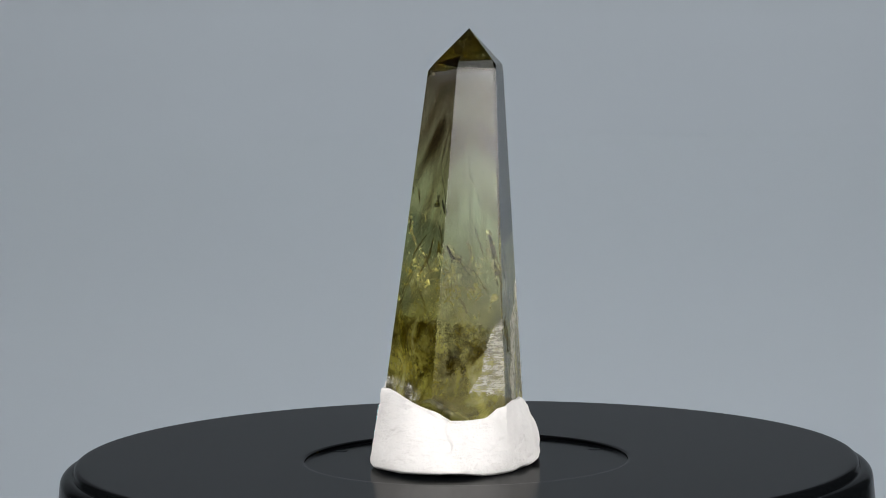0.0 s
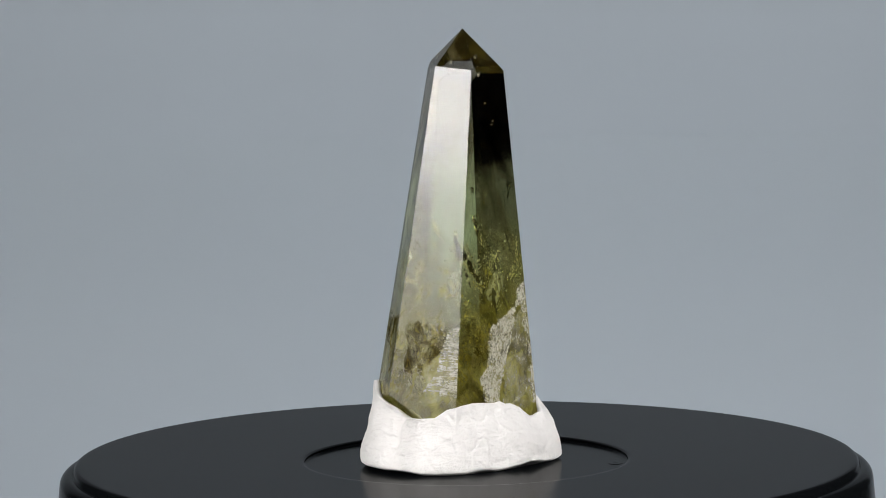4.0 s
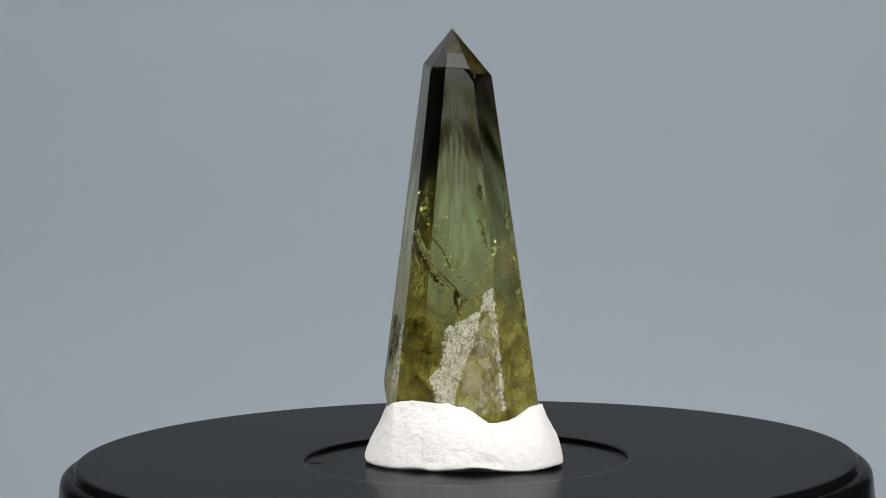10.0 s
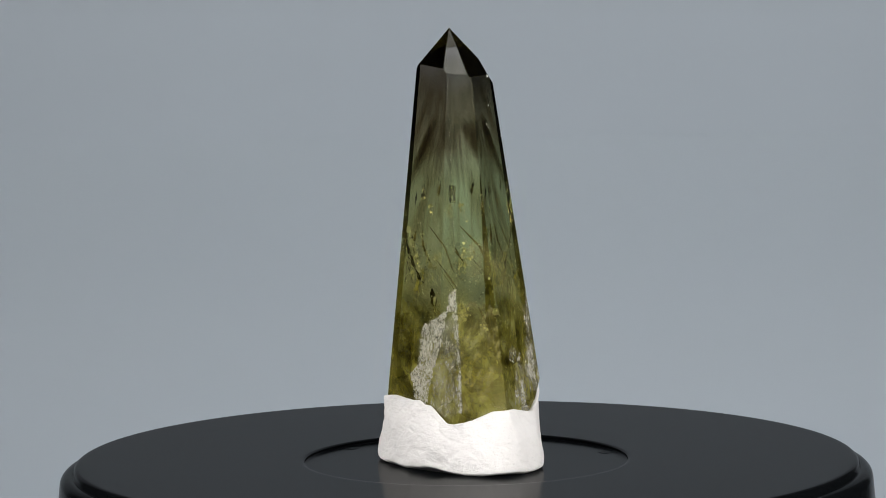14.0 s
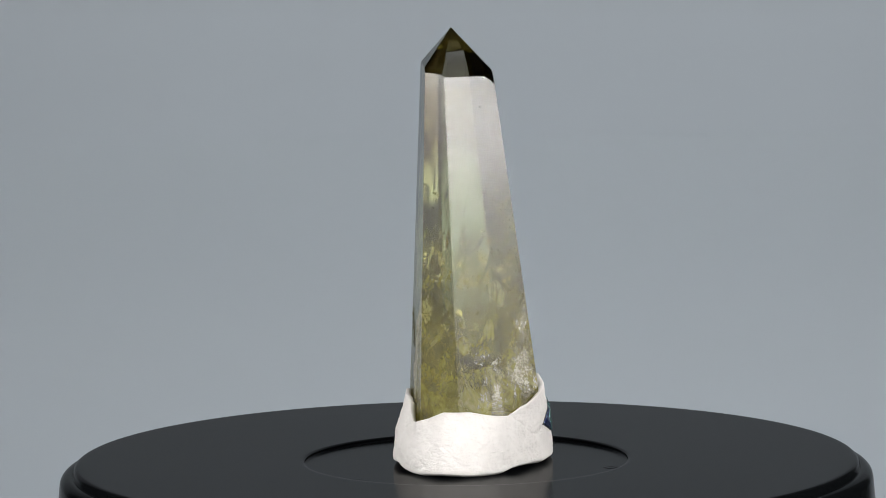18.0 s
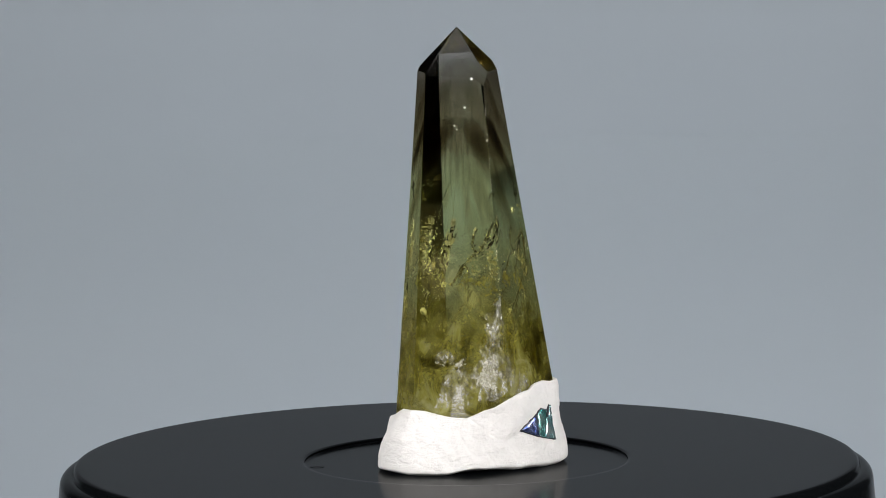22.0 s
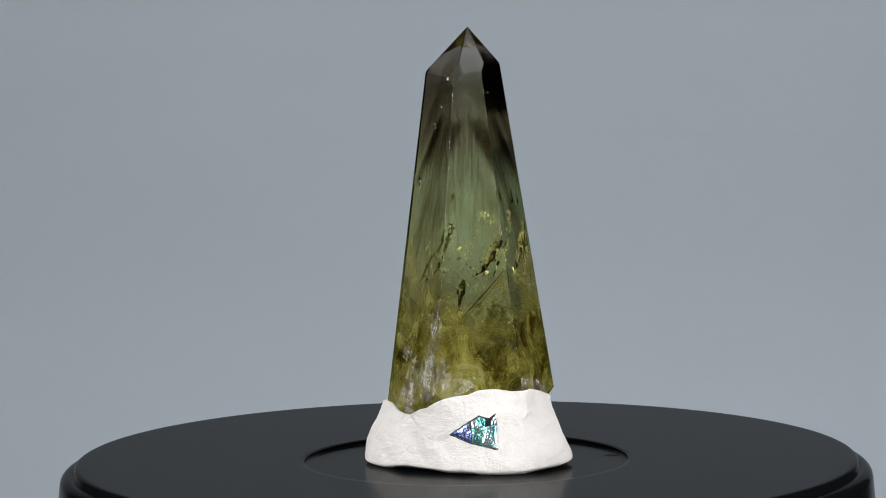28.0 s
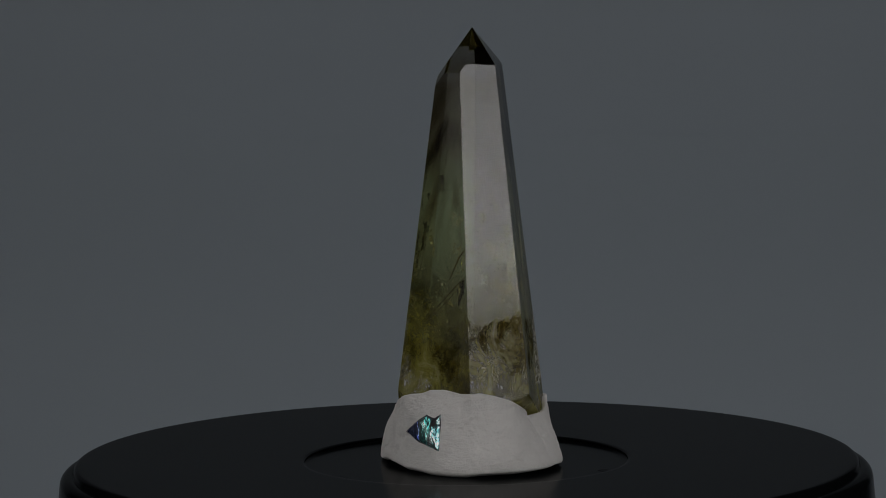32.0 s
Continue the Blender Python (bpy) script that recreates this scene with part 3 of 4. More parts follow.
def inside_polygon(x, y, corners):
    hit = False
    for (x1, y1), (x2, y2) in zip(corners, corners[1:] + corners[:1]):
        if (y1 > y) != (y2 > y) and x < (x2 - x1) * (y - y1) / (y2 - y1) + x1:
            hit = not hit
    return hit


def frosted_patch(side, corners, material, label, seed, cell=0.00025, tear=1.0):
    """A ragged sheet of unpolished stone on a side; corners in millimetres along and up it."""
    rng = random.Random(seed)
    bm = bmesh.new()
    xs, ys = [c[0] for c in corners], [c[1] for c in corners]
    grid = {}

    def vert(i, j):
        if (i, j) not in grid:
            u, z = min(xs) / 1000 + i * cell, min(ys) / 1000 + j * cell
            grid[i, j] = bm.verts.new(on_side(side, u, z, 0.00004 + rng.random() * 0.00004))
        return grid[i, j]

    for i in range(int((max(xs) - min(xs)) / cell / 1000) + 1):
        for j in range(int((max(ys) - min(ys)) / cell / 1000) + 1):
            x, y = min(xs) + (i + 0.5) * cell * 1000, min(ys) + (j + 0.5) * cell * 1000
            wob = (noise.noise(Vector((x * 0.9, y * 0.9, seed))) * 1.0 + noise.noise(Vector((x * 2.6, y * 2.6, seed))) * 0.7
                   + noise.noise(Vector((x * 7, y * 7, seed))) * 0.5)
            spot = on_side(side, x / 1000, y / 1000)
            if math.hypot(spot.x, spot.y) > crystal_radius(math.atan2(spot.y, spot.x), spot.z) + 0.00002:
                continue
            if inside_polygon(x + wob * 0.8 * tear, y + wob * tear, corners):
                bm.faces.new((vert(i, j), vert(i + 1, j), vert(i + 1, j + 1), vert(i, j + 1)))
    return part("frosted_patch", bm, material, STONE, label, smooth=True)


frosted_patch("B", [(6.4, 38.8), (2.2, 36.5), (-2.4, 34.2), (-3.1, 31.7), (-3.6, 24.7), (-6.7, 22.0), (-5.0, 16.5), (-1.2, 11.0), (0.0, 18.5), (2.1, 24.7), (4.2, 30.2), (5.5, 34.4)],
              FROST_COARSE, "pale frosted unpolished patch", 1)
frosted_patch("B", [(9.1, 44.4), (9.7, 38.6), (6.4, 38.4), (6.7, 42.7)], FROST_COARSE, "pale frosted wedge", 8)
frosted_patch("B", [(9.1, 44.4), (10.0, 37.1), (10.9, 31.5), (11.7, 26.0), (12.7, 14.0), (11.4, 14.0), (10.5, 26.0), (9.4, 32.0), (8.4, 38.0)],
              FROST_COARSE, "pale frosted strip along an edge", 9)
frosted_patch("B", [(5.5, 35.0), (8.6, 38.4), (9.6, 32.0), (11.6, 14.0), (0.0, 11.0), (2.1, 24.7), (4.2, 30.2)],
              FROST_THIN, "thin pale frost between two growth lines", 10)
frosted_patch("A", [(5.9, 36.9), (6.5, 18.0), (-3.1, 19.4), (0.4, 24.1), (1.5, 29.6), (2.2, 31.6), (3.9, 35.0)],
              FROST_FINE, "pale patch with fine level striations", 2)
frosted_patch("D", [(4.2, 21.0), (7.0, 27.5), (9.3, 28.5), (9.4, 19.5)], FROST_COARSE, "feathery white frosted patch", 3)
frosted_patch("D", [(-1.6, 25.6), (1.0, 27.0), (1.6, 25.6), (-0.8, 24.9)], FROST_COARSE, "small white frosted patch", 5)
frosted_patch("D", [(0.4, 19.6), (2.4, 12.5), (-2.1, 12.5), (-1.4, 18.6)], FROST_FINE, "small pale striated sliver", 4)


for side, corners, material, label, seed in [
        ("D", [(2.6, 19.5), (3.0, 24.5), (6.5, 27.5), (12.5, 28.0), (14.0, 17.0), (8.0, 16.5)], FEATHER, "feathery white inclusions under the surface", 101),
        ("D", [(6.4, 38.0), (9.9, 37.6), (10.4, 30.0), (7.4, 31.0)], FEATHER, "fine white specks under the surface", 113),
        ("D", [(5.0, 30.0), (10.2, 31.0), (11.0, 26.0), (6.0, 25.6)], FEATHER, "feathery white inclusions under the surface", 114),
        ("E", [(-9.6, 37.0), (-6.4, 36.4), (-7.2, 30.0), (-10.2, 29.0)], FEATHER, "fine white specks under the surface", 115),
        ("D", [(-6.0, 27.0), (-5.0, 29.0), (-0.8, 27.4), (-1.0, 25.2)], FEATHER, "feathery white inclusions under the surface", 102),
        ("D", [(-6.0, 15.0), (-3.0, 24.0), (2.0, 25.0), (3.5, 15.0)], FEATHER, "thin white wisps under the surface", 103),
        ("E", [(-12.0, 16.0), (-12.0, 27.5), (-6.5, 27.0), (-4.0, 23.0), (1.0, 22.8), (2.0, 19.8), (-4.0, 17.5)], FEATHER, "feathery white inclusions under the surface", 104),
        ("F", [(-14.0, 21.5), (-6.0, 22.6), (3.0, 20.5), (4.0, 17.0), (-14.0, 17.0)], FEATHER, "pale wisps along the foot", 105),
        ("D", [(-9.5, 51.5), (-1.0, 52.5), (-0.6, 44.0), (-6.0, 41.0), (-9.5, 43.0)], YELLOW_FEATHER, "pale yellow film", 106),
        ("F", [(-2.5, 52.5), (6.2, 52.0), (6.4, 43.0), (0.0, 42.5)], YELLOW_FEATHER, "pale yellow film", 107),
        ("C", [(-1.0, 48.0), (0.5, 56.0), (6.0, 57.0), (7.5, 48.0), (3.0, 46.0)], YELLOW_FEATHER, "pale yellow film", 108),
        ("C", [(-9.0, 14.0), (-8.0, 34.0), (0.0, 42.0), (7.0, 38.0), (9.0, 14.0)], YELLOW_FEATHER, "pale yellow film", 109),
        ("D", [(9.4, 42.2), (11.6, 41.6), (10.2, 34.2), (8.4, 34.8)], FEATHER, "white chipped edge", 116),
        ("F", [(-8.0, 30.0), (-7.6, 37.6), (-1.0, 36.0), (6.6, 37.8), (9.2, 30.0), (7.6, 23.4), (3.6, 23.0), (1.0, 29.6)], MOSS_FILM, "dark mossy wisps", 110),
        ("A", [(-8.6, 23.6), (-8.2, 36.0), (-3.0, 36.0), (2.6, 34.0), (1.2, 29.0), (-3.4, 24.4)], MOSS_FILM, "dark mossy wisps", 111),
        ("E", [(0.0, 32.4), (9.4, 30.4), (9.4, 22.6), (6.0, 21.6), (3.0, 27.0)], MOSS_FILM, "dark mossy wisps", 112),
        ("B", [(-12.6, 36.4), (-9.0, 36.8), (-3.4, 29.8), (-5.0, 27.0), (-10.0, 30.4)], MOSS_FILM, "dark mossy wisps", 117),
        ("C", [(-9.0, 25.0), (-8.0, 33.0), (-4.5, 32.0), (-5.0, 25.0)], MOSS_FILM, "dark mossy wisps", 118)]:
    frosted_patch(side, corners, material, label, seed, 0.0003, 2.2)


def ridge(side, points, width, seed):
    """A thin raised white line where a step of growth crosses a side."""
    rng = random.Random(seed)
    bm = bmesh.new()
    fine = []
    for (u1, z1), (u2, z2) in zip(points, points[1:]):
        for k in range(12):
            f = k / 12
            fine.append((u1 + (u2 - u1) * f + rng.uniform(-0.2, 0.2), z1 + (z2 - z1) * f))
    rows = []
    for u, z in fine:
        h = width * rng.uniform(0.5, 1.2)
        rows.append([bm.verts.new(on_side(side, (u - h) / 1000, z / 1000, 0.00012)),
                     bm.verts.new(on_side(side, u / 1000, z / 1000, 0.00028)),
                     bm.verts.new(on_side(side, (u + h) / 1000, z / 1000, 0.00012))])
    for a, b in zip(rows, rows[1:]):
        bm.faces.new((a[0], a[1], b[1], b[0]))
        bm.faces.new((a[1], a[2], b[2], b[1]))
    return part("growth_ridge", bm, FEATHER, STONE, "thin pale growth line")


ridge("B", [(6.5, 40.0), (6.4, 38.8), (5.5, 34.4), (4.2, 30.2), (2.1, 24.7), (-0.4, 18.0)], 0.13, 6)
ridge("B", [(9.1, 44.4), (9.9, 37.1), (10.9, 31.5), (11.7, 26.0), (12.4, 16.0)], 0.09, 7)
ridge("B", [(8.0, 37.0), (8.4, 32.0), (9.2, 25.0)], 0.05, 17)


def sheet(name, at, lean, size, bend, crumple, material, label, seed, smooth=False):
    """A bent, crumpled sheet inside the stone: at = (degrees, radius, height), size along and across, in millimetres."""
    az, r, z = radians(at[0]), at[1] / 1000, at[2] / 1000
    place = Matrix.Translation((r * math.cos(az), r * math.sin(az), z)) @ Euler((radians(lean[0]), radians(lean[1]), az + radians(lean[2]))).to_matrix().to_4x4()
    bm = bmesh.new()
    uv = bm.loops.layers.uv.new("sheet")
    step = 0.3 if not smooth else 0.6
    rows, across = max(6, int(size[0] / step)), max(4, int(size[1] / step))
    grid = []
    for i in range(rows + 1):
        line = []
        for j in range(across + 1):
            a, b = i / rows * 2 - 1, j / across * 2 - 1
            q = Vector((a * size[0] * 0.5, b * size[1] * 0.5, seed * 3.7))
            p = Vector((bend * math.cos(a * 2.2 + seed) + crumple * (noise.noise(q * 0.55) * 1.6 + noise.noise(q * 1.9) * 0.6),
                        b * size[1] * 0.5 + bend * math.sin(a * 3.0 + seed),
                        a * size[0] * 0.5)) / 1000
            p = place @ p
            reach = crystal_radius(math.atan2(p.y, p.x), p.z) - 0.0006
            flat = math.hypot(p.x, p.y)
            if flat > reach:
                p.x, p.y = p.x * reach / flat, p.y * reach / flat
            p.z = max(0.0085, p.z)
            line.append(bm.verts.new(p))
        grid.append(line)
    for i in range(rows):
        for j in range(across):
            face = bm.faces.new((grid[i][j], grid[i + 1][j], grid[i + 1][j + 1], grid[i][j + 1]))
            for loop, (k, m) in zip(face.loops, ((i, j), (i + 1, j), (i + 1, j + 1), (i, j + 1))):
                loop[uv].uv = (k / rows, m / across)
    return part(name, bm, material, STONE, label, smooth=smooth)


def cloud(at, spread, count, flake, material, label, seed, aim=None):
    """A drift of tiny flakes inside the stone."""
    rng = random.Random(seed)
    az, r, z = radians(at[0]), at[1], at[2]
    centre = Vector((r * math.cos(az), r * math.sin(az), z))
    bm = bmesh.new()
    for _ in range(count):
        p = centre + Vector((rng.gauss(0, spread[0]), rng.gauss(0, spread[0]), rng.gauss(0, spread[1])))
        reach = crystal_radius(math.atan2(p.y, p.x), p.z / 1000) * 1000 - 0.7
        flat = Vector((p.x, p.y))
        if flat.length > reach:
            flat *= reach / flat.length
        p = Vector((flat.x, flat.y, max(9.0, p.z)))
        turn = Euler([rng.uniform(0, 6.3) for _ in range(3)]).to_matrix()
        if aim:
            facing = normal(aim[0] + rng.gauss(0, aim[2]), aim[1] + rng.gauss(0, aim[2]))
            turn = facing.to_track_quat("Z", "Y").to_matrix() @ Matrix.Rotation(rng.uniform(0, 6.3), 3, "Z")
        s = flake * rng.lognormvariate(0, 0.5)
        vs = [bm.verts.new((p + turn @ Vector(q)) / 1000) for q in
              ((s, 0, 0), (0.1 * s, s * rng.uniform(0.3, 1), 0), (-s * rng.uniform(0.4, 1), 0.1 * s, 0.1 * s), (0, -s * rng.uniform(0.3, 0.9), 0))]
        bm.faces.new(vs)
    return tagged(part("inclusion_cloud", bm, material, STONE, label), kind="stuff")


def spot(at):
    az = radians(at[0])
    reach = crystal_radius(az, at[2] / 1000) * 1000 - 0.9
    r = min(reach, at[1] + 1.2)
    return Vector((r * math.cos(az), r * math.sin(az), at[2]))


def splinter(path, width, material, label, seed, lumpy=0.45):
    """A long ragged crack with flat facets, along a path of (degrees, radius, height) in millimetres, tapering to both ends."""
    rng = random.Random(seed)
    points = [spot(p) for p in path]
    length = sum((b - a).length for a, b in zip(points, points[1:]))
    count = max(4, int(length / 0.8))
    line = []
    for k in range(count + 1):
        want, q = length * k / count, points[-1]
        for a, b in zip(points, points[1:]):
            d = (b - a).length
            if want <= d:
                q = a + (b - a) * (want / d)
                break
            want -= d
        line.append(q)
    bm = bmesh.new()
    rows = []
    for k, q in enumerate(line):
        ahead = (line[min(k + 1, count)] - line[max(k - 1, 0)]).normalized()
        outward = Vector((q.x, q.y, 0)).normalized()
        side = ahead.cross(outward).normalized()
        f = k / count
        wide = 0.5 * width * (0.12 + math.sin(math.pi * min(1.0, f * 0.92 + 0.05)) ** 0.7) * rng.uniform(0.55, 1.25)
        rows.append([bm.verts.new((q + side * wide * a + outward * (b * wide * 0.6 + rng.uniform(-lumpy, lumpy) * wide * 0.5)) / 1000)
                     for a, b in ((-0.5, 0.0), (-0.2, 0.16), (0.15, 0.2), (0.5, 0.0), (0.1, -0.2), (-0.25, -0.16))])
    for a, b in zip(rows, rows[1:]):
        for k in range(6):
            j = (k + 1) % 6
            bm.faces.new((a[k], a[j], b[j], b[k]))
    bm.faces.new(rows[0][::-1])
    bm.faces.new(rows[-1])
    bmesh.ops.recalc_face_normals(bm, faces=bm.faces)
    return part("fracture", bm, material, STONE, label)


def flecks(path, spread, count, flake, material, label, seed, aim=None):
    """Small broken flakes scattered along a path of (degrees, radius, height) in millimetres."""
    rng = random.Random(seed)
    points = [spot(p) for p in path]
    bm = bmesh.new()
    for _ in range(count):
        k = rng.randrange(len(points) - 1) if len(points) > 1 else 0
        q = points[k].lerp(points[min(k + 1, len(points) - 1)], rng.random())
        q = q + Vector((rng.gauss(0, spread), rng.gauss(0, spread), rng.gauss(0, spread * 1.3))) * 0.62
        reach = crystal_radius(math.atan2(q.y, q.x), q.z / 1000) * 1000 - 0.5
        flat = math.hypot(q.x, q.y)
        if flat > reach:
            q = Vector((q.x * reach / flat, q.y * reach / flat, q.z))
        base = math.degrees(math.atan2(q.y, q.x)) if aim is None else aim
        facing = normal(base + rng.gauss(0, 15), rng.gauss(12, 11))
        turn = facing.to_track_quat("Z", "Y").to_matrix() @ Matrix.Rotation(rng.gauss(0.6, 0.7), 3, "Z")
        s = 0.68 * flake * rng.lognormvariate(0, 0.45)
        ring = [(1.0, 0.1), (0.45, 0.55), (-0.4, 0.6), (-0.9, 0.0), (-0.3, -0.6), (0.5, -0.5)]
        vs = [bm.verts.new((q + turn @ Vector((a * s * rng.uniform(0.6, 1.2), b * s * rng.uniform(0.5, 1.3), rng.uniform(-0.25, 0.25) * s))) / 1000)
              for b, a in ring]
        mid = bm.verts.new((q + turn @ Vector((0, 0, 0.2 * s))) / 1000)
        for a, b in zip(vs, vs[1:] + vs[:1]):
            bm.faces.new((a, b, mid))
    return tagged(part("inclusion_cloud", bm, material, STONE, label), kind="stuff")


CRACK_ONE = [(-62, 12.6, 57.4), (-58, 12.1, 53.8), (-50, 10.8, 49.6), (-41, 9.7, 46.8), (-29, 8.8, 44.6)]
CRACK_TWO = [(-109, 12.6, 55.4), (-104, 12.5, 52.7), (-97, 12.2, 50.6), (-79, 11.7, 48.5), (-66, 12.4, 43.2), (-60, 13.2, 39.4)]
CRACK_THREE = [(152, 10.0, 60.0), (144, 9.4, 55.5), (134, 8.7, 52.6)]
for path, width, material, label, seed in [
        (CRACK_ONE, 3.4, PAINTED_GLINT_CRACK, "long black mirror-like crack", 11),
        ([(-66, 12.6, 55.0), (-56, 12.6, 51.0), (-47, 11.2, 47.6)], 0.9, BRIGHT_CRACK, "bright silvery edge of a crack", 12),
        ([(-55, 10.9, 56.0), (-46, 10.2, 51.2), (-36, 9.2, 47.5)], 0.7, BRIGHT_CRACK, "bright silvery edge of a crack", 13),
        ([(-11, 8.4, 43.6), (-6, 8.5, 39.7), (-4, 8.6, 36.9)], 3.4, PAINTED_GLINT_CRACK, "dark rounded void", 14),
        (CRACK_TWO[:3], 1.5, PAINTED_GLINT_CRACK, "dark and silvery crack", 15),
        (CRACK_TWO[2:5], 0.8, BLACK_CRACK, "thin dark slanting crack", 16),
        ([(-112, 11.9, 66.2), (-108, 11.6, 62.6)], 1.2, PAINTED_GLINT_CRACK, "small black void", 17),
        ([(-121, 9.9, 67.0), (-113, 11.0, 62.0)], 0.45, BLACK_CRACK, "hair-thin dark crack", 18),
        ([(-114, 12.6, 56.0), (-112, 13.4, 51.0)], 2.2, BROWN_CRACK, "brown rounded crack", 19),
        ([(-86, 12.0, 56.4), (-81, 12.3, 52.0), (-85, 12.7, 49.6)], 1.5, BRIGHT_CRACK, "curved silvery crack", 20),
        ([(-56, 12.0, 49.4), (-49, 10.8, 44.4)], 1.3, PAINTED_GLINT_CRACK, "small black void", 21),
        ([(24, 9.8, 69.6), (26, 9.4, 65.2)], 2.4, BLACK_CRACK, "black void", 22),
        ([(88, 6.1, 70.2), (78, 7.4, 66.0), (72, 8.1, 61.5)], 0.5, BLACK_CRACK, "thin dark upright crack", 23),
        ([(83, 8.2, 56.5), (74, 9.7, 49.4)], 0.8, BLACK_CRACK, "thin dark crack", 24),
        (CRACK_THREE, 2.3, BLACK_CRACK, "dark slanting crack", 25),
        ([(128, 8.6, 52.4), (110, 8.4, 49.2), (94, 9.1, 44.6)], 1.5, BLACK_CRACK, "dark slanting crack", 26),
        ([(112, 10.5, 40.6), (101, 10.9, 37.2), (97, 11.1, 34.6)], 0.9, DARK_CRACK, "small slanting crack", 27),
        ([(154, 9.2, 67.4), (150, 9.0, 65.4)], 0.9, BLACK_CRACK, "small black void", 28),
        ([(-151, 10.8, 68.0), (-148, 11.0, 64.6)], 1.0, DARK_CRACK, "small dark void", 29),
        ([(-134, 10.8, 57.0), (-158, 10.4, 52.0), (-172, 10.2, 46.0)], 1.1, BROWN_CRACK, "brown smoky crack", 30),
        ([(-122, 11.6, 56.6), (-126, 12.1, 52.1), (-140, 12.4, 47.0)], 1.2, BROWN_CRACK, "brown crack", 31),
        ([(-147, 12.8, 48.6), (-172, 11.8, 42.8), (158, 12.2, 35.6)], 0.8, BROWN_CRACK, "long straight brown crack", 32),
        ([(-151, 12.4, 46.6), (-174, 11.6, 41.0), (164, 12.2, 36.0)], 0.5, BROWN_CRACK, "thin straight brown crack", 33),
        ([(-150, 16.2, 36.2), (-158, 16.2, 31.6)], 1.0, BROWN_CRACK, "short brown crack", 34),
        ([(-120, 10.1, 67.0), (-118, 10.4, 64.2)], 1.0, BLACK_CRACK, "small black void", 35),
        ([(115, 9.6, 49.4), (119, 10.0, 46.4)], 0.5, BLACK_CRACK, "hair-thin dark crack", 36)]:
    splinter(path, width, material, label, seed)
    if material not in (BROWN_CRACK, PAINTED_GLINT_CRACK):
        run = sum((spot(b) - spot(a)).length for a, b in zip(path, path[1:]))
        flecks(path, width * 0.30, int(6 + run * width * 1.1), 0.34 + 0.10 * width, material, "broken dark shards of a crack", seed + 300)
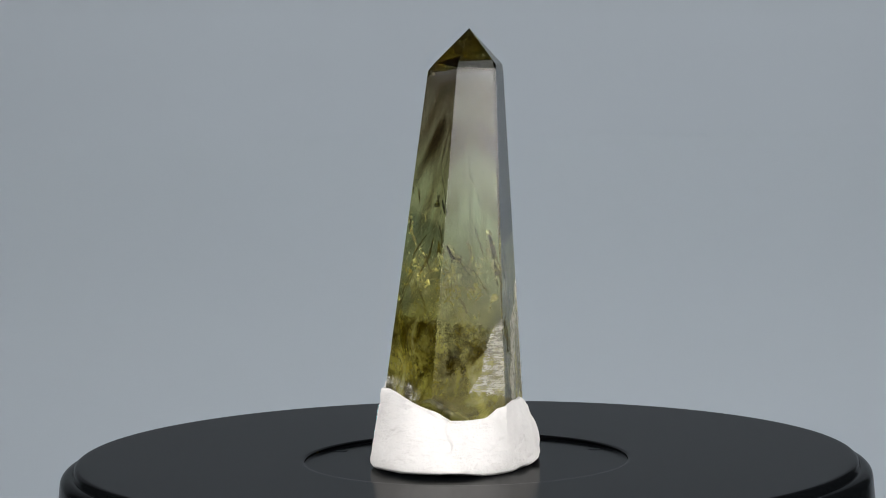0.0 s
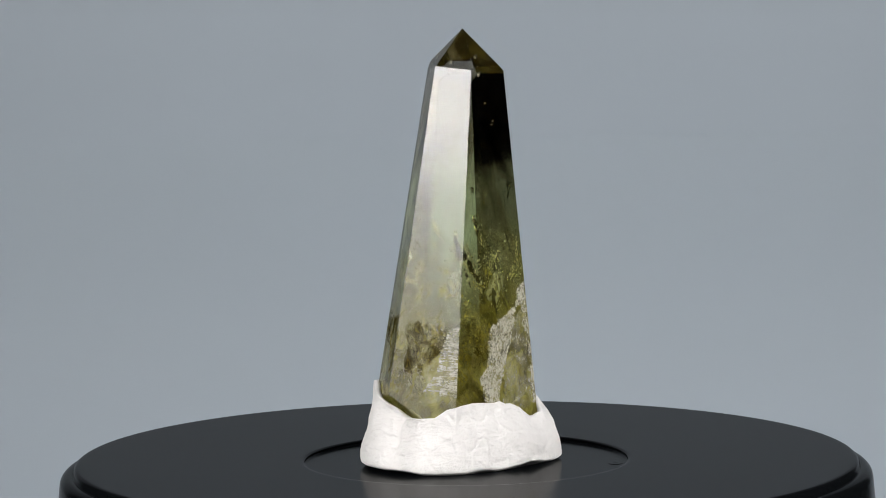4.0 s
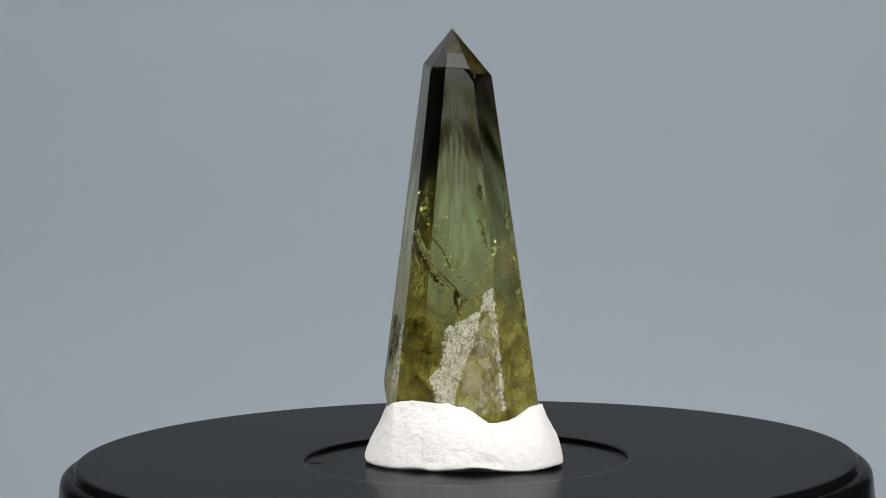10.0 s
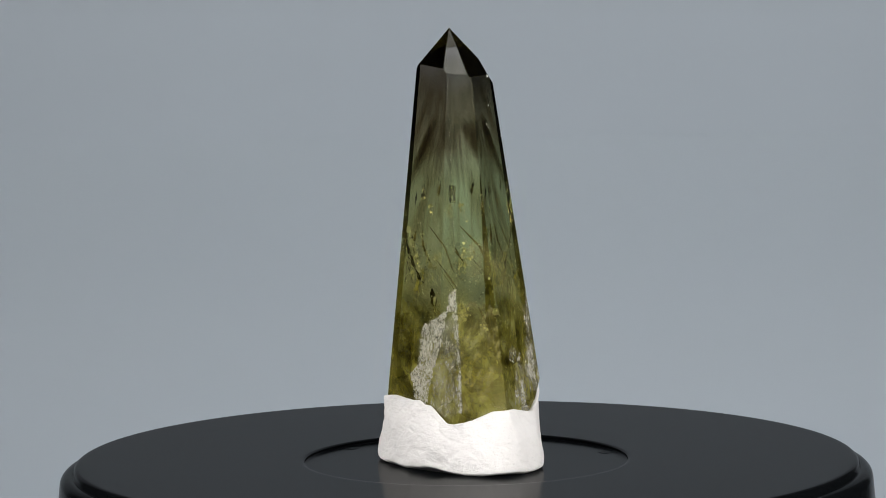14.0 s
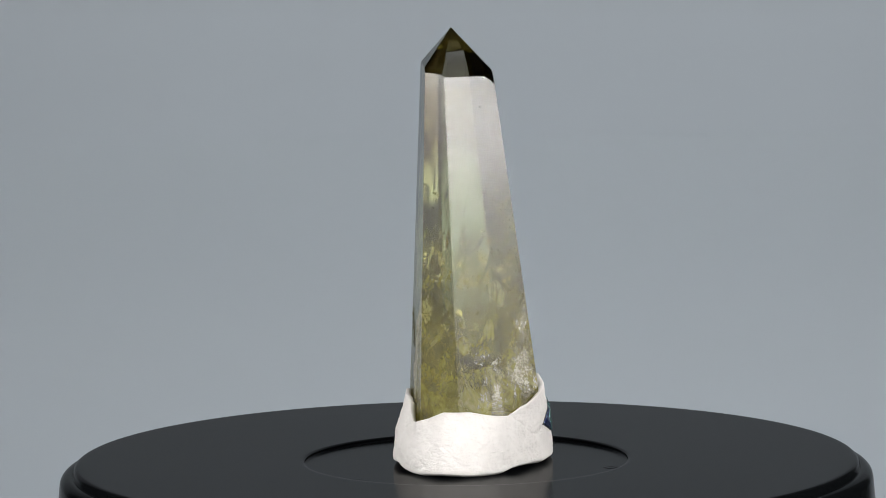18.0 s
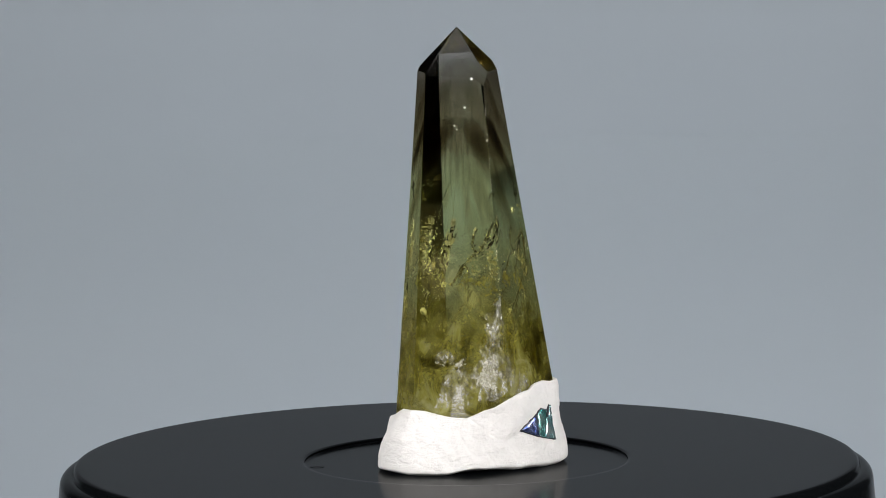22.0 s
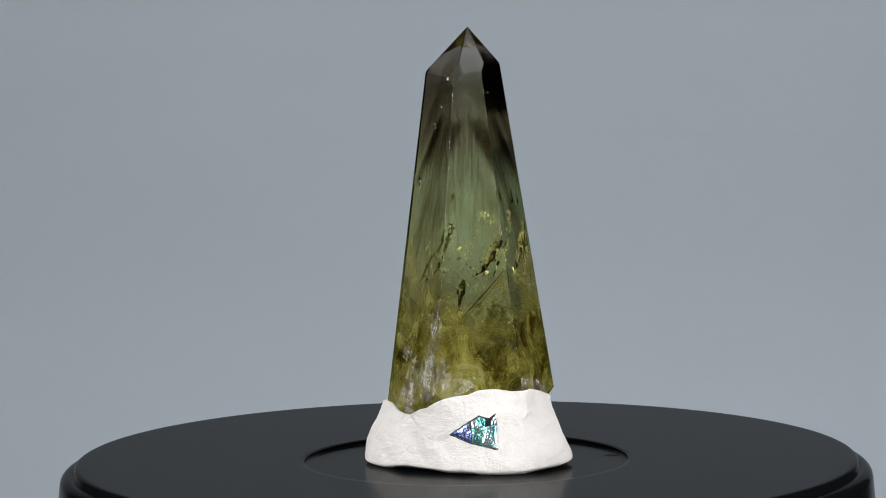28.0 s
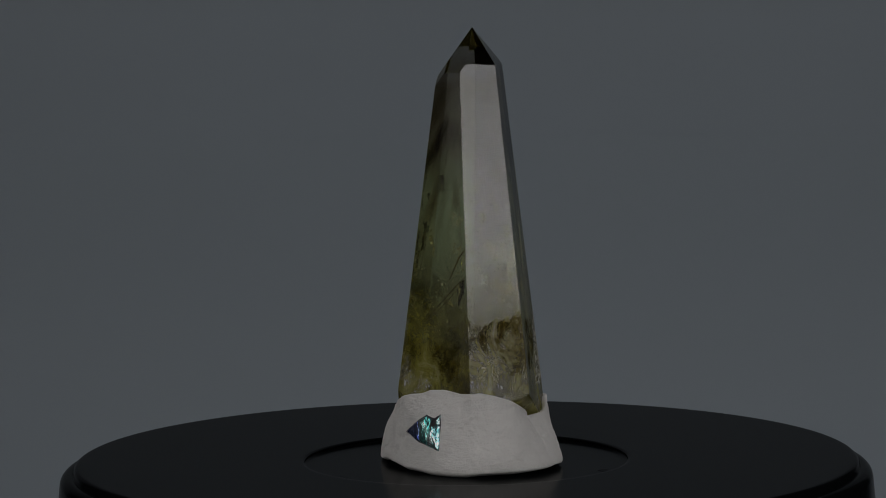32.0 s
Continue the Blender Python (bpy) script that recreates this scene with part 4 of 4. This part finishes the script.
for path, spread, count, flake, material, label, seed, aim in [
        (CRACK_ONE, 0.75, 44, 0.30, GLINT, "bright flakes along a crack", 120, -30),
        # added flakes, aimed to stand in for the crack's own bright mirror side
        ([(a, r - 1.3, z) for a, r, z in CRACK_ONE[:4]], 0.6, 60, 0.80, GLINT, "flakes added behind a crack for its golden reflection", 121, 52),
        ([(-41, 9.4, 57.5), (-23, 8.6, 53.2), (-14, 8.6, 49.1), (-2, 8.8, 44.6)], 0.7, 40, 0.52, GOLD, "golden flakes in a curl", 122, 40),
        (CRACK_TWO[:4], 0.9, 60, 0.28, GLINT, "bright flakes along a crack", 123, -60),
        ([(-8, 8.6, 42.6), (-4, 8.8, 37.0)], 0.8, 22, 0.34, GOLD, "golden flakes round a void", 124, -32),
        ([(-16, 7.2, 49.6), (6, 7.6, 52.0)], 1.1, 26, 0.40, GOLD, "golden flakes in a tuft", 125, 14),
        ([(-150, 12.0, 50.5), (-126, 12.6, 44.0)], 1.0, 60, 0.42, GOLD, "golden tuft", 126, -99),
        ([(-102, 11.8, 50.6), (-108, 12.9, 44.3)], 0.9, 60, 0.42, GOLD, "golden tuft", 127, -99),
        ([(40, 10.7, 55.4), (32, 11.4, 49.0)], 0.6, 34, 0.46, GOLD, "golden flakes", 128, 24),
        ([(36, 13.2, 41.0), (35, 13.6, 36.4)], 1.1, 80, 0.46, GOLD, "large golden flakes", 129, 86),
        ([(67, 13.6, 39.6), (74, 13.0, 35.6)], 0.5, 22, 0.36, GOLD, "golden flakes in a line", 130, 84),
        ([(53, 13.6, 36.1), (61, 14.3, 34.0)], 0.5, 14, 0.36, GOLD, "golden flakes", 131, 62),
        ([(84, 12.1, 35.0), (86, 12.1, 33.6)], 0.4, 10, 0.40, GOLD, "golden flakes", 132, 62),
        ([(58, 14.4, 30.5), (66, 15.3, 28.4)], 0.5, 14, 0.32, GOLD, "golden flakes", 133, 62),
        ([(150, 10.2, 59.5), (140, 9.4, 55.0), (112, 8.6, 49.0)], 0.8, 44, 0.26, GLINT, "bright flakes along a crack", 134, 84),
        ([(144, 13.8, 41.8), (142, 13.6, 41.0)], 0.35, 8, 0.75, GOLD, "large golden flakes", 135, 147),
        ([(120, 11.0, 41.2), (115, 11.2, 37.8)], 0.5, 16, 0.55, GOLD, "large golden flakes", 136, 147),
        ([(166, 13.0, 39.4), (160, 12.8, 37.2)], 0.45, 14, 0.50, GOLD, "golden flakes", 137, 147),
        ([(-137, 11.6, 63.0), (-140, 11.6, 58.6)], 0.6, 26, 0.40, GOLD, "golden flakes", 138, -169),
        ([(-172, 10.8, 62.0), (-166, 10.8, 61.2)], 0.6, 16, 0.36, GOLD, "golden flakes", 139, 147),
        ([(-171, 14.0, 41.2), (-168, 14.0, 40.6)], 0.5, 12, 0.62, GOLD, "large golden flakes", 140, -145),
        ([(-169, 11.8, 59.6), (-158, 12.4, 62.0)], 0.5, 12, 0.45, GOLD, "golden flakes", 141, -145),
        ([(-111, 14.0, 53.4), (-111, 14.2, 50.4)], 0.7, 14, 0.45, SPARK, "pale blocky flakes", 142, -112),
        ([(-41, 12.0, 60.4), (-30, 11.6, 59.4)], 0.9, 16, 0.24, SPARK, "white flakes", 143, -15),
        ([(138, 10.4, 49.4), (150, 12.2, 46.6)], 1.1, 60, 0.30, CLOUD, "pale fluffy cloud", 144, 120),
        ([(62, 12.0, 49.4), (42, 11.7, 46.2)], 0.9, 50, 0.30, CLOUD, "pale fluffy cloud", 145, 62),
        ([(122, 9.4, 50.0), (126, 9.6, 46.6)], 1.0, 40, 0.34, GOLD, "pale yellow cloud", 146, 62),
        ([(68, 12.0, 50.4), (88, 10.8, 44.4)], 0.9, 50, 0.36, GOLD, "pale yellow cloud", 147, 100)]:
    flecks(path, spread, count, flake, material, label, seed, aim)
for at, lean, size, bend, material, label, seed in [
        ((143, 15, 23), (8, 0, 0), (18, 15), 1.0, WHITE_VEIL, "feathery white inclusions at the foot", 61),
        ((122, 13, 20), (-14, 0, -15), (13, 10), 1.2, WHITE_VEIL, "feathery white inclusions at the foot", 62),
        ((118, 11.5, 42), (60, 0, 10), (9, 6), 0.8, WHITE_VEIL, "pale fluffy cloud", 63),
        ((-110, 11, 43), (0, 0, 12), (9, 8), 0.8, YELLOW_VEIL, "yellow cloud", 64),
        ((-82, 10, 43), (10, 0, -10), (8, 6), 0.6, YELLOW_VEIL, "yellow cloud", 65),
        ((140, 13, 44), (0, 0, 10), (9, 8), 0.8, YELLOW_VEIL, "yellow cloud", 66),
        ((155, 12, 30), (12, 0, 0), (18, 16), 1.0, YELLOW_VEIL, "yellow cloud near the foot", 67),
        ((210, 11, 22), (-10, 0, 0), (15, 18), 1.0, YELLOW_VEIL, "yellow cloud near the foot", 68),
        ((-70, 10, 25), (16, 0, 0), (16, 16), 1.0, YELLOW_VEIL, "yellow cloud near the foot", 69),
        ((20, 10, 22), (-8, 0, 0), (14, 18), 1.0, YELLOW_VEIL, "yellow cloud near the foot", 70),
        ((-118, 13, 31), (70, 0, 5), (10, 9), 1.0, MOSS_VEIL, "dark mossy wisps", 71),
        ((-40, 12, 36), (64, 0, 0), (10, 6), 0.8, MOSS_VEIL, "dark mossy wisps", 73),
        ((60, 12, 28), (78, 0, 0), (16, 10), 1.0, MOSS_VEIL, "dark mossy wisps", 74),
        ((225, 12, 34), (-50, 0, 0), (15, 8), 1.0, MOSS_VEIL, "dark mossy wisps", 75),
        ((20, 8, 30), (-70, 0, 0), (10, 8), 1.0, MOSS_VEIL, "dark mossy wisps", 76)]:
    sheet("veil", at, lean, size, bend, 0.7, material, label, seed, smooth=True)
cloud((-70, 10, 46), (3.5, 4.0), 70, 0.13, SPARK, "fine white specks", 91)
cloud((-5, 11, 47), (4.0, 5.5), 90, 0.13, SPARK, "fine white specks", 92)
cloud((60, 11, 45), (4.5, 7.0), 60, 0.12, SPARK, "fine white specks", 93)
cloud((120, 11, 44), (4.0, 7.0), 70, 0.13, SPARK, "fine white specks", 94)
cloud((180, 10, 46), (4.0, 6.0), 60, 0.13, SPARK, "fine white specks", 95)
cloud((235, 11, 42), (4.0, 6.0), 60, 0.13, SPARK, "fine white specks", 96)
cloud((150, 14, 22), (4.5, 2.5), 90, 0.2, SPARK, "white specks at the foot", 97)
cloud((-40, 14, 20), (6.0, 3.0), 70, 0.14, SPARK, "white specks at the foot", 98)
cloud((-60, 9, 47), (3.5, 4.0), 60, 0.20, FLAKE, "bright specks", 22)
cloud((-10, 11, 46), (4.0, 4.5), 60, 0.18, FLAKE, "bright specks", 27)
cloud((140, 15, 20), (3.2, 2.0), 40, 0.5, CLOUD, "white flakes at the foot", 25)
cloud((118, 14, 17), (2.0, 2.0), 30, 0.6, CLOUD, "white flakes at the foot", 35)
cloud((170, 12, 50), (4.5, 4.0), 60, 0.2, FLAKE, "bright specks", 26)
cloud((68, 14, 24), (3.5, 4.0), 40, 0.28, CLOUD, "pale specks", 28)
cloud((5, 0, 42), (7.0, 9.0), 110, 0.14, FLAKE, "scattered fine specks", 29)


def smoke_bands(apex, slope, count, gap, width, low, material, label, first=0.0):
    """Smoky ghosts of an earlier tip: under each face of the point a stack of soft bands that lean inwards towards apex."""
    rng = random.Random(int(apex * 1e4))
    for az, _ in POINT:
        az += first
        out = normal(az, 0.0)
        along = Vector((-out.y, out.x, 0))
        down = Vector((out.x * math.sin(radians(slope)), out.y * math.sin(radians(slope)), -math.cos(radians(slope))))
        thick = down.cross(along)
        for k in range(count):
            across = Matrix.Rotation(radians(rng.uniform(-28, 28)), 3, down) @ thick
            shift = (k - (count - 1) / 2) * gap
            bm = bmesh.new()
            uv = bm.loops.layers.uv.new("band")
            rows = []
            for i in range(9):
                f = i / 8
                row = []
                for j in (0, 1, 2):
                    p = Vector((TIP.x * 0.5, TIP.y * 0.5, apex)) + down * (low * (1 - f)) + along * shift + across * ((j - 1) * width)
                    reach = crystal_radius(math.atan2(p.y, p.x), p.z) - 0.0004
                    flat = math.hypot(p.x, p.y)
                    if flat > reach:
                        p.x, p.y = p.x * reach / flat, p.y * reach / flat
                    row.append(bm.verts.new(p))
                rows.append(row)
            for i in range(8):
                for j in (0, 1):
                    face = bm.faces.new((rows[i][j], rows[i + 1][j], rows[i + 1][j + 1], rows[i][j + 1]))
                    for loop, (a, b) in zip(face.loops, ((i, j), (i + 1, j), (i + 1, j + 1), (i, j + 1))):
                        loop[uv].uv = (a / 8, b / 2)
            part("smoke_band", bm, material, STONE, label)


smoke_bands(0.0885, 28, 5, 0.0015, 0.0018, 0.026, SMOKE, "brown smoky band inside the stone")
smoke_bands(0.0985, 26, 3, 0.0026, 0.0018, 0.034, FAINT_SMOKE, "faint smoky band inside the stone", 8.0)
smoke_bands(0.0790, 22, 3, 0.0034, 0.0020, 0.038, FAINT_SMOKE, "faint smoky band inside the stone", -10.0)


def chip(side, u, z, size, seed):
    bm = bmesh.new()
    bmesh.ops.create_icosphere(bm, subdivisions=2, radius=size / 1000)
    rng = random.Random(seed)
    for v in bm.verts:
        v.co *= rng.uniform(0.6, 1.15)
    bmesh.ops.translate(bm, vec=on_side(side, u / 1000, z / 1000, -size * 0.0005), verts=bm.verts)
    return part("chip", bm, CHIP, STONE, "tiny white chip")


for k, (side, u, z, size) in enumerate([("D", 1.3, 88.2, 0.28), ("D", -1.2, 83.8, 0.24), ("D", -0.6, 82.9, 0.2), ("D", 3.0, 95.2, 0.42),
                                        ("D", 6.8, 80.1, 0.22), ("A", -2.4, 89.6, 0.12), ("E", 6.0, 92.0, 0.14)]):
    chip(side, u, z, size, 40 + k)


# --------------------------------------------------------- the shell inlay
def clay_point(degrees, z, out=0.0):
    top = ring_value(RIM, degrees)
    s = (z + DEEP) / (top + DEEP)
    p = clay_surface(degrees, s)
    d = Vector((p.x, p.y, 0)).normalized()
    return p + d * out


def shell_piece(name, corners, out, material, parent, label, seed):
    """A sliver of shell pressed into the clay; corners are (degrees, height in mm)."""
    rng = random.Random(seed)
    n = 7
    bm = bmesh.new()
    mid = (sum(c[0] for c in corners) / len(corners), sum(c[1] for c in corners) / len(corners))
    edge = []
    for (a1, z1), (a2, z2) in zip(corners, corners[1:] + corners[:1]):
        for k in range(n):
            f = k / n
            edge.append((a1 + (a2 - a1) * f + rng.uniform(-0.2, 0.2), z1 + (z2 - z1) * f + rng.uniform(-0.07, 0.07)))
    rings = []
    for scale, lift in ((1.0, out - 0.0006), (1.0, out), (0.9, out + 0.00012), (0.55, out + 0.0002)):
        rings.append([bm.verts.new(clay_point(mid[0] + (a - mid[0]) * scale, (mid[1] + (z - mid[1]) * scale) / 1000,
                                              lift + (rng.uniform(-0.00006, 0.00006) if scale < 1 else 0))) for a, z in edge])
    for a, b in zip(rings, rings[1:]):
        for k in range(len(edge)):
            j = (k + 1) % len(edge)
            bm.faces.new((a[k], a[j], b[j], b[k]))
    centre = bm.verts.new(clay_point(mid[0], mid[1] / 1000, out + 0.0002))
    for k in range(len(edge)):
        bm.faces.new((rings[-1][k], rings[-1][(k + 1) % len(edge)], centre))
    bmesh.ops.recalc_face_normals(bm, faces=bm.faces)
    return part(name, bm, material, parent, label, smooth=True)


inlay = shell_piece("shell_inlay", [(153.9, 9.0), (168.3, 12.4), (175.3, 13.9), (182.0, 13.2), (186.4, 14.4), (186.2, 5.4), (170.3, 6.9)],
                    0.00016, SHELL_DARK, CRYSTAL, "iridescent blue-green shell triangle pressed into the clay", 50)
shell_piece("shell_sliver", [(156.0, 9.1), (168.1, 12.2), (169.5, 9.6), (169.8, 7.2)], 0.00034, SHELL_BLUE, inlay, "deep blue shell sliver", 51)
shell_piece("shell_sliver", [(169.6, 12.4), (175.3, 13.7), (179.5, 13.0), (178.5, 9.4), (175.9, 6.6), (170.5, 7.2)], 0.00036, SHELL_TEAL, inlay, "teal green shell sliver", 52)
shell_piece("shell_sliver", [(179.4, 11.2), (186.1, 11.6), (186.0, 5.6), (176.0, 6.5), (178.6, 9.4)], 0.00034, SHELL_PALE, inlay, "pale green shell sliver", 53)
shell_piece("shell_sliver", [(183.2, 13.0), (186.2, 14.1), (186.1, 11.8), (182.6, 11.4)], 0.00036, SHELL_PALE, inlay, "pale shell sliver", 54)


# ------------------------------------------------- dimples in the platter
def dimple(degrees):
    bm = lathe([(0.0, 0.00002), (0.0007, 0.00003), (0.0011, 0.00009), (0.0014, 0.00009), (0.0018, 0.00002), (0.0018, -0.0002), (0.0, -0.0002)], 20)
    az = radians(degrees)
    bmesh.ops.translate(bm, vec=(0.0372 * math.cos(az), 0.0372 * math.sin(az), -DEEP), verts=bm.verts)
    return part("screw_mark", bm, BLACK, PLATTER, "small raised black mark", smooth=True)


for mark in (29, 148, 269):
    dimple(mark)


# ------------------------------------------------------------ what turns
def motions():
    rows = [(float(t), pose(0, 0, 0, 0, 0, -TURN * t)) for t in range(33)]
    walk(CRYSTAL, rows)
    walk(PLATTER, rows)


motions()
